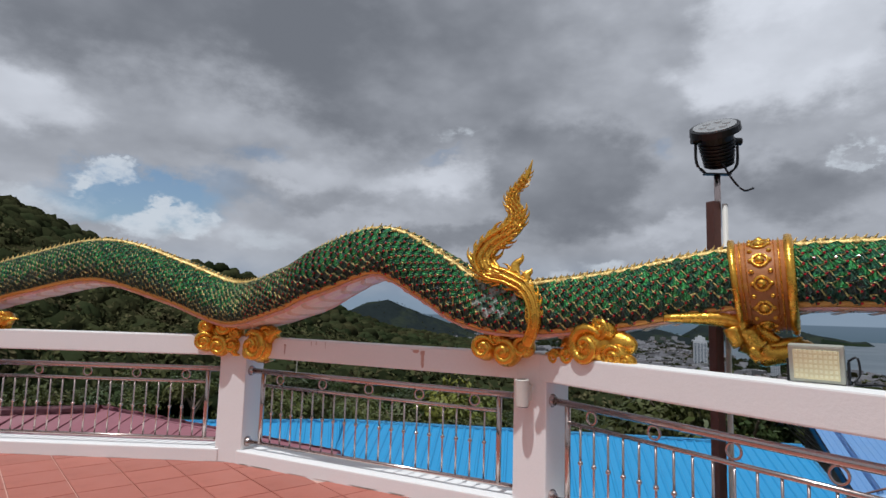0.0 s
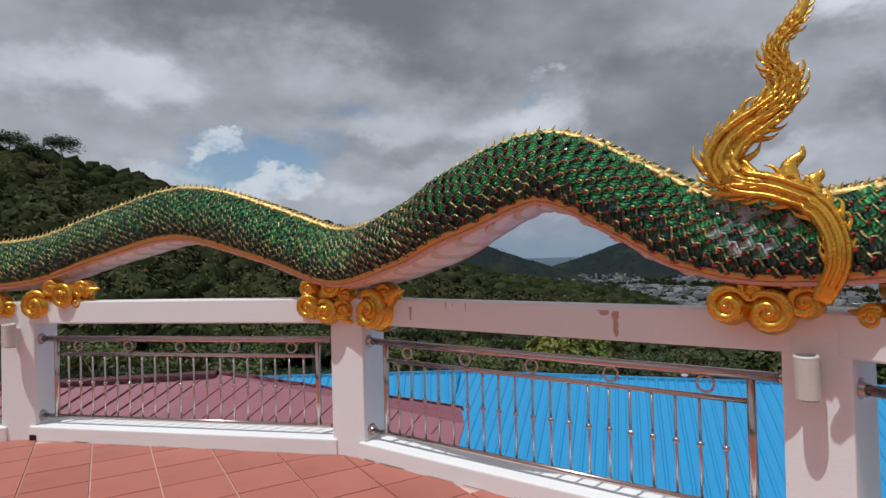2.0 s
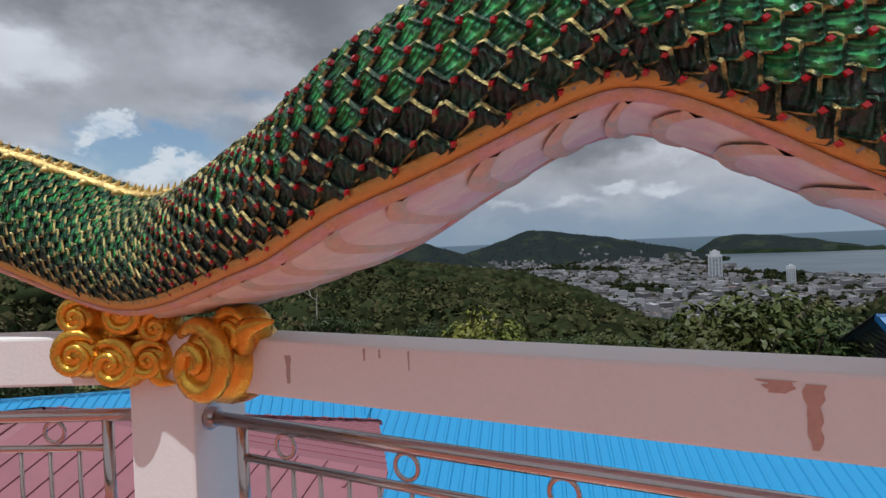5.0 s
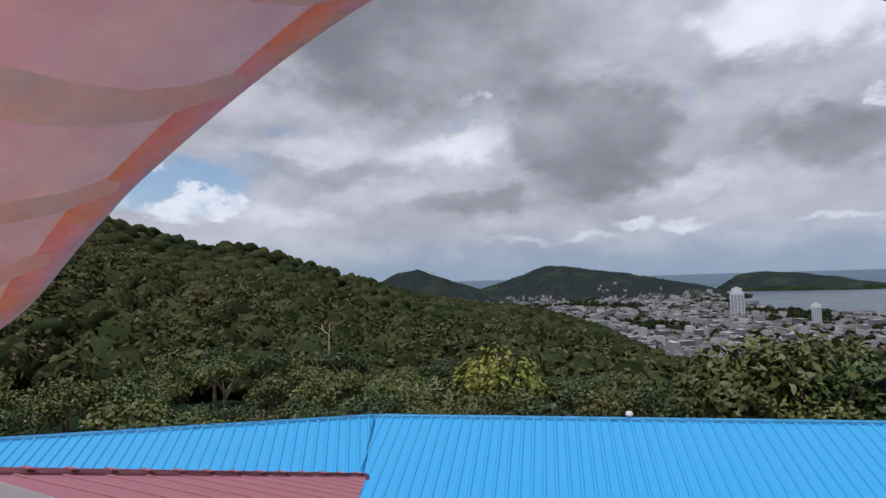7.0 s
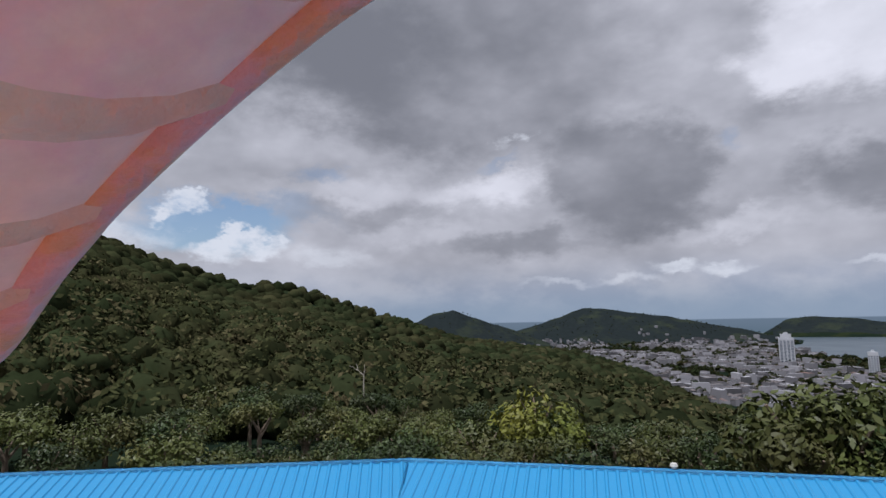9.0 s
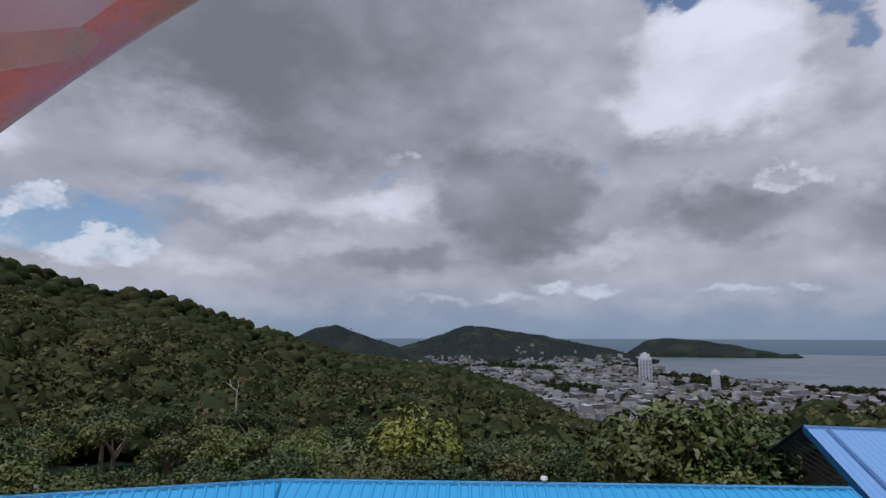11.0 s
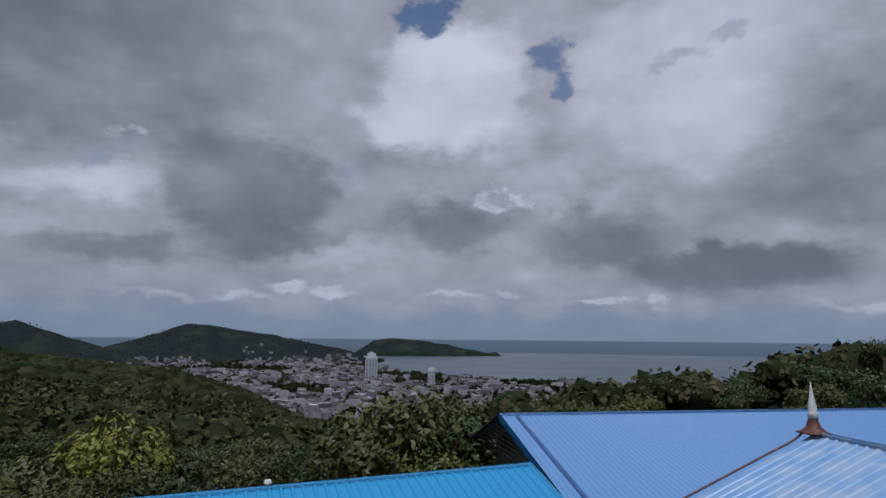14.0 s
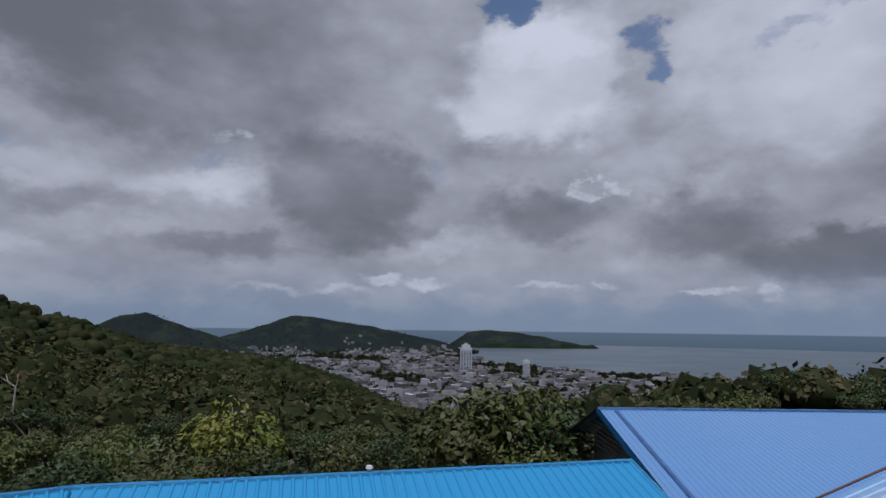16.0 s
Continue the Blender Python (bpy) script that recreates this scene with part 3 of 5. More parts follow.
def skin_point(s, phi, lift=0.0):
    """On the hide at angle phi from the crest, positive towards the terrace."""
    p, t, side, up = spine(s)
    out = side * math.sin(phi) + up * math.cos(phi)
    return p + out * (BODY_R * girth(p) + lift), out, t


def arc_at(x):
    return ARC[min(range(len(LINE)), key=lambda i: abs(LINE[i].x - x))]


BELLY = radians(126)
S0, S1 = 0.4, ARC[-1] - 0.3
serpent = empty("serpent_balustrade", Matrix(), "undulating green-scaled serpent body with gold crest along the parapet", "ornament")


def sweep(name, mat, section, s0, s1, step=0.05, smooth=True, label="", rolled=False):
    """A strip swept along the serpent; section gives (side, up) offsets, closed."""
    n = max(2, int((s1 - s0) / step))
    verts, faces = [], []
    for i in range(n + 1):
        p, t, side, up = spine(s0 + (s1 - s0) * i / n)
        g = girth(p)
        if rolled:
            a = crest_roll(p)
            side, up = side * math.cos(a) - up * math.sin(a), up * math.cos(a) + side * math.sin(a)
        verts += [p + side * (a * g) + up * (b * g) for a, b in section]
    m = len(section)
    for i in range(n):
        for j in range(m):
            k = (j + 1) % m
            faces.append((i * m + j, i * m + k, (i + 1) * m + k, (i + 1) * m + j))
    ob = sheet(name, verts, faces, mat, serpent, smooth)
    return tagged(ob, label) if label else ob


def make_serpent():
    arc = [(BODY_R * math.sin(a), BODY_R * math.cos(a)) for a in np.linspace(-BELLY, BELLY, 25)]
    bx, by = arc[-1]
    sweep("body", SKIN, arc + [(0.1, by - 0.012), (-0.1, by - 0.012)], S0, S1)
    for s in (-1, 1):
        sec = [(s * (bx + 0.024), by + 0.036), (s * (bx + 0.035), by + 0.028), (s * (bx + 0.031), by + 0.006), (s * (bx + 0.018), by - 0.003), (s * (bx - 0.010), by + 0.010)]
        sweep("belly_trim", ORANGE, sec if s > 0 else sec[::-1], S0, S1, label="orange and gold painted belly trim")
        sec = [(s * (bx + 0.019), by - 0.004), (s * (bx + 0.020), by - 0.014), (s * (bx + 0.004), by - 0.026), (s * (bx - 0.022), by - 0.024), (s * (bx - 0.034), by - 0.005)]
        sweep("belly_edge", EDGE, sec if s > 0 else sec[::-1], S0, S1, label="pinkish orange belly edge")
    tick = part("trim_notch", box(bmesh.new(), Matrix(), 0.004, 0.007, 0.016), MOULD, serpent)
    s, first = arc_at(-0.3), True
    while s < arc_at(2.3):
        p, t, side, up = spine(s)
        g = girth(p)
        at = Matrix.Translation(p + side * (bx * g + 0.033) + up * (by * g + 0.016)) @ Matrix((side, -t, up)).transposed().to_4x4() @ Matrix.Rotation(0.5, 4, "X")
        if first:
            tick.matrix_local, first = at, False
        else:
            o = new("trim_notch", tick.data)
            o.parent, o.matrix_local = serpent, at
        s += 0.045
    # belly plates, each with a raised lip, following the curve
    w = bx - 0.008
    n, m = 8, 11
    s = S0
    while s < S1:
        verts, faces = [], []
        for i in range(n + 1):
            u = i / n
            for j in range(m):
                v = -1 + 2 * j / (m - 1)
                q = s - 0.115 + 0.225 * u - 0.085 * (1 - abs(v) ** 3.2)
                p, t, side, up = spine(q)
                drop = 0.014 + 0.018 * (1 - v ** 4) + 0.010 * (1 - u) + (0.010 if 0 < i < 2 else 0)
                g = girth(p)
                verts.append(p + side * (v * w * g) + up * (by * g - drop))
        for i in range(n):
            for j in range(m - 1):
                faces.append((i * m + j, i * m + j + 1, (i + 1) * m + j + 1, (i + 1) * m + j))
        slots = [1 if i < 2 else 0 for i in range(n) for j in range(m - 1)]
        sheet("belly_plate", verts, faces, [PINK, LIP], serpent, True, slots)
        s += 0.20
    # crest band and flame spikes
    sweep("crest_band", CREST, [(-0.034, BODY_R - 0.006), (-0.026, BODY_R + 0.018), (0, BODY_R + 0.026), (0.026, BODY_R + 0.018), (0.034, BODY_R - 0.006)], S0, S1, rolled=True)
    bm = bmesh.new()
    pts = smooth_line([(0, 0.012, 0), (0, 0.006, 0.016), (0, -0.004, 0.030), (0, -0.013, 0.046)], 3)
    tube_along(bm, pts, [0.019 - 0.018 * (k / (len(pts) - 1)) ** 0.8 for k in range(len(pts))], 6, 0.6, Vector((1, 0, 0)))
    tube_along(bm, [(0, 0.024, 0), (0, 0.026, 0.010), (0, 0.016, 0.022)], [0.011, 0.009, 0.002], 5)
    spike = part("crest_spike", bm, CREST, serpent, smooth=True)
    s, first = S0, True
    while s < S1:
        p, t, side, up = spine(s)
        a = crest_roll(p)
        side, up = side * math.cos(a) - up * math.sin(a), up * math.cos(a) + side * math.sin(a)
        at = Matrix.Translation(p + up * (BODY_R * girth(p) + 0.012)) @ Matrix((side, -t, up)).transposed().to_4x4()
        if first:
            spike.matrix_local, first = at, False
        else:
            o = new("crest_spike", spike.data)
            o.parent, o.matrix_local = serpent, at
        s += 0.052
    bm = bmesh.new()
    bmesh.ops.create_cone(bm, cap_ends=True, segments=10, radius1=0.038, radius2=0.010, depth=0.024)
    for q, vert in enumerate(bm.verts):
        if q % 2 == 0 and vert.co.z < 0:
            vert.co.x, vert.co.y = vert.co.x * 0.72, vert.co.y * 0.72
    rosette = part("crest_rosette", bm, CREST, serpent, smooth=True)
    s, first = S0, True
    while s < S1:
        for phi in (0.17, -0.17):
            p, out, t = skin_point(s, phi + crest_roll(spine(s)[0]), 0.022)
            at = Matrix.Translation(p) @ out.to_track_quat("Z", "Y").to_matrix().to_4x4()
            if first:
                rosette.matrix_local, first = at, False
            else:
                o = new("crest_rosette", rosette.data)
                o.parent, o.matrix_local = serpent, at
        s += 0.19
    make_scales()


def scale_shape(gem):
    """One scale: a rounded tongue with a raised gilt rim, 1 long and 1 wide, tip along +y."""
    outer = [(-0.52, -0.70), (-0.55, 0.30), (-0.45, 0.48), (0.05, 0.53), (0.44, 0.62), (0.57, 0.50), (0.53, 0.05), (0.52, -0.70)]
    rings = ((1.0, 0.0, 0.02, 0.18), (0.88, 0.03, 0.11, 0.18), (0.78, 0.04, 0.04, 0.15), (0.58, 0.06, 0.14, 0.13), (0.34, 0.10, 0.09, 0.10))
    verts = [(x * f, y * f - back, base + lean * (y + 0.70)) for f, back, base, lean in rings for x, y in outer]
    k = len(outer)
    low = len(verts)
    verts += [(x, y, -0.10) for x, y in outer]
    faces, slots = [], []
    for i in range(k - 1):
        for q in range(len(rings) - 1):
            faces.append((q * k + i, q * k + i + 1, (q + 1) * k + i + 1, (q + 1) * k + i))
            slots.append(1 if q == 0 else 0)
        # side walls take the near-black hide colour, darkening the gaps between scales
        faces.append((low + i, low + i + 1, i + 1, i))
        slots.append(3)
    faces.append(tuple(range((len(rings) - 1) * k, len(rings) * k)))
    slots.append(0)
    if gem:
        b = len(verts)
        c = Vector((0.42, 0.60, 0.28))
        verts += [tuple(c + Vector(d)) for d in ((-0.12, 0, -0.05), (0, 0.13, -0.05), (0.12, 0, -0.05), (0, -0.13, -0.05), (-0.08, 0, 0.12), (0, 0.09, 0.12), (0.08, 0, 0.12), (0, -0.09, 0.12))]
        for i in range(4):
            j = (i + 1) % 4
            faces.append((b + i, b + j, b + 4 + j, b + 4 + i))
            slots.append(2)
        faces.append((b + 4, b + 5, b + 6, b + 7))
        slots.append(2)
    return [Vector(v) for v in verts], faces, slots


def make_scales():
    plain, jewelled = scale_shape(False), scale_shape(True)
    meshes = {}
    verts, faces, slots = [], [], []
    lo, hi = arc_at(0.45), arc_at(1.95)
    start, worn_at = arc_at(-0.3), arc_at(2.22)
    s, row, singles = S0, 0, 0
    rng = random.Random(4)
    while s < S1:
        grow = min(max((s - start) / 1.3, 0), 1)
        size = 0.054 + 0.019 * grow
        step = size * 0.78
        reach = BELLY - 0.10
        n = round(2 * reach * BODY_R / (size * 0.92))
        for k in range(n):
            phi = -reach + 2 * reach * (k + 0.5 * (row % 2) + 0.25) / n
            if phi < -1.25 or abs(phi - crest_roll(spine(s)[0])) < 0.16:
                continue
            at, out, t = skin_point(s, phi)
            round_way = out.cross(t).normalized()
            tip = (t * 0.93 + round_way * (0.35 if phi > 0 else -0.35)).normalized()
            across = tip.cross(out).normalized()
            tilt = rng.uniform(-0.02, 0.14)
            m = Matrix((across, tip, out)).transposed().to_4x4() @ Matrix.Rotation(tilt, 4, "X") @ Matrix.Rotation(rng.uniform(-0.05, 0.05), 4, "Z")
            m = Matrix.Translation(at) @ m @ Matrix.Diagonal((size * 1.02, size * 1.22, size * 0.95, 1))
            gem = grow > 0.12 and abs(phi) > 0.8
            shape = jewelled if gem else plain
            # scales low on the flank take the shade-darkened green
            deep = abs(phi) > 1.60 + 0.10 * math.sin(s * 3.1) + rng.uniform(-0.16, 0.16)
            if lo < s < hi and 0.8 < phi and not deep and singles < 300:
                singles += 1
                if "one" not in meshes:
                    o = sheet("scale", [v for v in shape[0]], shape[1], [GREEN_ONE, RIM_ONE, GEM, SKIN], serpent, False, shape[2])
                    meshes["one"] = o.data
                else:
                    o = new("scale", meshes["one"])
                    o.parent = serpent
                o.matrix_local = m
            else:
                base = len(verts)
                verts += [m @ v for v in shape[0]]
                faces += [tuple(base + i for i in f) for f in shape[1]]
                bald = 0.35 < phi < 1.7 and abs(s - worn_at) < 0.26 and rng.random() < 0.62 - 1.6 * abs(s - worn_at)
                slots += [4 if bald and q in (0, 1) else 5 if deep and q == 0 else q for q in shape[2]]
        s += step
        row += 1
    ob = sheet("scale_cover", verts, faces, [GREEN, RIM, GEM, SKIN, WORN, SHADE_GREEN], serpent, False, slots)
    tagged(ob, "overlapping green scales with worn gilt rims and red gems", kind="stuff")


make_serpent()


# ---- ornaments of the serpent ----
def spiral(bm, centre, u, v, out, radius, turns=1.4, hand=1, start=0.0, thick=0.34, rise=0.3):
    """A curling tendril that winds inwards and rises towards its middle."""
    pts, rad = [], []
    n = int(18 * turns)
    for i in range(n + 1):
        f = i / n
        a = start + hand * f * turns * 2 * math.pi
        r = radius * (1 - f) ** 0.8
        pts.append(centre + u * (r * math.cos(a)) + v * (r * math.sin(a)) + out * (radius * rise * f))
        rad.append(radius * thick * (1 - 0.62 * f) * min(1, 0.35 + f * 5))
    tube_along(bm, pts, rad, 8, 0.8, out)


def blob(bm, centre, u, v, out, a, b, c):
    m = Matrix.Translation(centre) @ Matrix((u, v, out)).transposed().to_4x4() @ Matrix.Diagonal((a, b, c, 1))
    bmesh.ops.create_icosphere(bm, subdivisions=3, radius=1, matrix=m)


def make_scroll(x, y, z, direction, curls, tail=()):
    """A gilded cloud scroll under the serpent: curls are (along, up, radius, hand) about its centre."""
    u = Vector((direction[0], direction[1], 0)).normalized()
    v = Vector((0, 0, 1))
    out = u.cross(v)
    base = empty("scroll_bracket", Matrix.Translation((x, y, z)), "gilded cloud-scroll bracket carrying the serpent on the post", "bracket", "scroll brackets")
    bm = bmesh.new()
    lo, hi = min(a - r * 0.5 for a, b, r, h in curls), max(a + r * 0.5 for a, b, r, h in curls)
    zl, zh = min(b - r * 0.4 for a, b, r, h in curls), max(b + r * 0.6 for a, b, r, h in curls)
    blob(bm, u * ((lo + hi) / 2) + v * ((zl + zh) / 2) - out * 0.10, u, v, out, (hi - lo) / 2, (zh - zl) / 2 * 0.9, 0.10)
    part("backing", bm, GOLD, base, smooth=True)
    for a, b, r, hand in curls:
        bm = bmesh.new()
        r = r * 1.12
        c = u * a + v * b
        blob(bm, c - out * (r * 0.55), u, v, out, r * 0.98, r * 0.98, r * 1.05)
        spiral(bm, c + out * (r * 0.30), u, v, out, r * 0.82, 1.6, hand, 0.6 if hand > 0 else 2.4, 0.34)
        part("curl", bm, GOLD, base, smooth=True)
    for a, b, da, db, r in tail:
        bm = bmesh.new()
        pts = smooth_line([u * a + v * b, u * (a + da * 0.4) + v * (b + db * 0.7) + out * 0.02, u * (a + da) + v * (b + db)], 6)
        tube_along(bm, pts, [r * (1 - 0.9 * k / (len(pts) - 1)) for k in range(len(pts))], 8, 0.7, out)
        part("leaf_tip", bm, GOLD, base, smooth=True)
    return base


EAST = (0.9, -0.43)
make_scroll(-0.62, 4.16, 1.25, (1, 0), [(-0.15, -0.03, 0.10, 1), (0.0, -0.07, 0.105, -1), (0.14, -0.06, 0.085, 1), (-0.15, 0.12, 0.075, 1), (0.04, 0.13, 0.10, -1), (0.17, 0.07, 0.07, 1)], [(0.15, -0.1, 0.08, -0.06, 0.05)])
make_scroll(-0.17, 4.03, 1.20, EAST, [(0.0, 0.0, 0.165, -1), (0.12, 0.12, 0.085, 1), (-0.12, -0.08, 0.06, 1)], [(0.14, 0.08, 0.17, 0.08, 0.07)])
make_scroll(-3.35, 4.28, 1.29, (1, 0.02), [(-0.16, -0.04, 0.14, 1), (0.12, 0.04, 0.12, -1), (-0.02, 0.11, 0.08, 1), (0.30, 0.10, 0.08, 1), (0.25, -0.02, 0.06, -1)], [(0.32, 0.06, 0.16, 0.05, 0.05)])
make_scroll(-3.93, 4.20, 1.24, (0.9, 0.3), [(0.0, 0.0, 0.12, -1), (-0.18, 0.02, 0.10, 1), (0.14, -0.03, 0.08, 1)])
make_scroll(2.20, 2.80, 1.32, EAST, [(-0.13, 0.0, 0.10, 1), (0.05, -0.03, 0.11, -1), (0.20, 0.02, 0.08, 1), (-0.02, 0.08, 0.07, 1)])
make_scroll(2.83, 2.36, 1.36, (0.62, -0.78), [(0.0, 0.02, 0.155, 1), (-0.20, -0.05, 0.085, -1), (0.20, -0.04, 0.085, 1), (-0.33, -0.08, 0.06, 1), (0.10, 0.14, 0.08, -1), (0.30, -0.07, 0.05, -1)], [(0.06, 0.16, -0.05, 0.13, 0.06), (-0.3, -0.06, -0.14, 0.0, 0.05)])


def make_flame():
    """The tall gilded flame that curls up from the serpent's back."""
    base = empty("flame_finial", Matrix.Translation((2.45, 2.70, 1.38)), "tall gilded flame-shaped finial rising from the serpent's back", "finial")
    u, v = Vector((0.94, -0.34, 0)), Vector((0, 0, 1))
    out = u.cross(v)

    def at(a, b, c=0.0):
        return u * a + v * b + out * c
    run = ((2.44, 1.36, 0.16), (2.50, 1.52, 0.19), (2.49, 1.67, 0.18), (2.42, 1.80, 0.15), (2.28, 1.885, 0.12), (2.14, 1.93, 0.09), (2.07, 2.03, 0.06), (2.13, 2.15, 0.05), (2.24, 2.23, 0.05), (2.33, 2.31, 0.05), (2.345, 2.41, 0.05), (2.30, 2.50, 0.05), (2.31, 2.58, 0.05), (2.38, 2.66, 0.05), (2.42, 2.74, 0.05), (2.45, 2.84, 0.05))
    stem = smooth_line([at((x - 2.45) / 0.94, z - 1.38, c) for x, z, c in run], 5)
    n = len(stem)
    widths = [np.interp(k / (n - 1), [0, 0.08, 0.2, 0.32, 0.42, 0.5, 0.6, 0.68, 0.75, 0.85, 0.93, 1], [0.045, 0.055, 0.06, 0.075, 0.095, 0.082, 0.066, 0.056, 0.045, 0.034, 0.022, 0.003]) for k in range(n)]
    bm = bmesh.new()
    tube_along(bm, stem, widths, 10, 0.55, out)
    part("flame_stem", bm, GOLD, base, smooth=True)
    # raised cords along the stem
    for off in (-0.45, 0.0, 0.45):
        bm = bmesh.new()
        pts, rad = [], []
        for k in range(2, int(n * 0.62)):
            t = (stem[k + 1] - stem[k - 1]).normalized()
            nrm = t.cross(out).normalized()
            pts.append(stem[k] + nrm * widths[k] * off * 1.4 + out * widths[k] * 0.5)
            rad.append(widths[k] * 0.20)
        tube_along(bm, pts, rad, 6)
        part("cord", bm, GOLD, base, smooth=True)
    # flamelets along both edges
    rng = random.Random(9)
    for k in range(6, n - 4, 2):
        t = (stem[k + 1] - stem[k - 1]).normalized()
        nrm = t.cross(out).normalized()
        for s in (-1, 1):
            if rng.random() < 0.15:
                continue
            w = widths[k]
            size = w * rng.uniform(0.45, 0.8) + 0.008
            p0 = stem[k] + nrm * s * w * 0.75
            pts = smooth_line([p0 - t * size * 0.5, p0 + nrm * s * size * 0.35, p0 + nrm * s * size * 0.75 + t * size * 0.7, p0 + nrm * s * size * 0.7 + t * size * 1.5], 3)
            bm = bmesh.new()
            tube_along(bm, pts, [size * 0.34 * (1 - (q / (len(pts) - 1)) ** 1.4) + 0.001 for q in range(len(pts))], 6, 0.7, out)
            part("flamelet", bm, GOLD, base, smooth=True)
    # carved leaflets laid over the face of the stem
    for k in range(int(n * 0.30), n - 8, 2):
        t = (stem[k + 1] - stem[k - 1]).normalized()
        nrm = t.cross(out).normalized()
        for off in (-0.62, -0.2, 0.2, 0.62):
            if 0.34 < k / n < 0.52 and abs(off) < 0.5:
                continue
            w = widths[k]
            p0 = stem[k] + nrm * (w * off * 1.05) + out * (w * (0.50 - 0.25 * abs(off)))
            size = w * rng.uniform(0.42, 0.62) + 0.006
            way = (t + nrm * (off * 0.7)).normalized()
            pts = [p0 - way * size * 0.6, p0 + out * size * 0.20, p0 + way * size * 0.7 + out * size * 0.28, p0 + way * size * 1.3 + out * size * 0.50]
            bm = bmesh.new()
            tube_along(bm, pts, [size * 0.22, size * 0.36, size * 0.24, 0.001], 6, 0.6, out)
            part("leaflet", bm, GOLD, base, smooth=True)
    # leaf that parts from the back edge
    for a, b, h, lean in ((-0.12, 0.54, 0.16, 0.06), (-0.03, 0.49, 0.09, 0.04)):
        pts = smooth_line([at(a, b, 0.12), at(a + lean * 0.1, b + h * 0.4, 0.11), at(a + lean * 0.9, b + h * 0.7, 0.10), at(a + lean, b + h, 0.10)], 4)
        bm = bmesh.new()
        tube_along(bm, pts, [0.045 * (1 - (q / (len(pts) - 1)) ** 1.3) + 0.001 for q in range(len(pts))], 8, 0.5, out)
        part("side_leaf", bm, GOLD, base, smooth=True)


make_flame()


def make_collar():
    mid = arc_at(3.92)
    base = empty("serpent_collar", Matrix(), "ornate gold collar with studs around the serpent's body", "ornament")

    def hoop(name, d0, d1, lift, mat):
        verts, faces = [], []
        m = 40
        rows = ((d0, 0), (d0 + 0.008, lift), ((d0 + d1) / 2, lift * 1.12), (d1 - 0.008, lift), (d1, 0))
        for d, extra in rows:
            for j in range(m):
                p, out, t = skin_point(mid + d, 2 * math.pi * j / m, extra + 0.03)
                verts.append(p)
        for i in range(len(rows) - 1):
            for j in range(m):
                faces.append((i * m + j, i * m + (j + 1) % m, (i + 1) * m + (j + 1) % m, (i + 1) * m + j))
        sheet(name, verts, faces, mat, base, True)
    red = material("collar_red", (0.38, 0.15, 0.05), 0.5, 0.1, vary=0.5, second=(0.45, 0.22, 0.05), scale=14)
    hoop("collar_ground", -0.17, 0.17, 0.012, red)
    for d, w, l in ((-0.185, 0.05, 0.04), (-0.125, 0.02, 0.03), (-0.092, 0.016, 0.026), (0.075, 0.016, 0.026), (0.10, 0.02, 0.03), (0.135, 0.06, 0.045)):
        hoop("band", d, d + w, l, GOLD)
    for row, r in ((-0.055, 0.018), (0.055, 0.018), (0.0, 0.034)):
        n = 24 if r < 0.02 else 12
        for k in range(n):
            p, out, t = skin_point(mid + row, 2 * math.pi * k / n, 0.045)
            bm = bmesh.new()
            bmesh.ops.create_icosphere(bm, subdivisions=1, radius=r, matrix=Matrix.Translation(p))
            if r > 0.02:
                ring(bm, Matrix.Translation(p) @ out.to_track_quat("Z", "Y").to_matrix().to_4x4(), 0.045, 0.010, 14, 5)
            part("stud", bm, GOLD, base, smooth=True)


make_collar()


def make_claw():
    base = serpent
    runs = [([(3.25, 2.05, 1.60), (3.62, 2.0, 1.605), (3.74, 1.98, 1.56), (3.80, 1.97, 1.46), (3.88, 1.95, 1.385), (4.0, 1.93, 1.40), (4.12, 1.92, 1.43), (4.17, 1.92, 1.375)], [0.02, 0.045, 0.06, 0.058, 0.06, 0.055, 0.045, 0.012]),
            ([(3.7, 2.03, 1.62), (3.85, 2.0, 1.55), (3.95, 1.97, 1.47), (4.08, 1.95, 1.46)], [0.04, 0.04, 0.035, 0.008]),
            ([(3.78, 1.96, 1.42), (3.84, 1.93, 1.34), (3.93, 1.92, 1.33)], [0.04, 0.03, 0.006]),
            ([(3.66, 1.97, 1.55), (3.70, 1.95, 1.44), (3.80, 1.94, 1.38)], [0.045, 0.035, 0.006]), ([(3.9, 1.95, 1.42), (4.0, 1.93, 1.46), (4.1, 1.93, 1.50)], [0.04, 0.03, 0.006]),
            ([(4.0, 1.94, 1.38), (4.07, 1.9, 1.35), (4.14, 1.9, 1.31)], [0.035, 0.028, 0.006])]
    for k, (pts, rad) in enumerate(runs):
        line = smooth_line(pts, 5)
        r = np.interp(np.linspace(0, 1, len(line)), np.linspace(0, 1, len(rad)), rad)
        part("leg" if k == 0 else "flame_toe", tube_along(bmesh.new(), line, [1.25 * q for q in r], 8), GOLD, base, smooth=True)


make_claw()


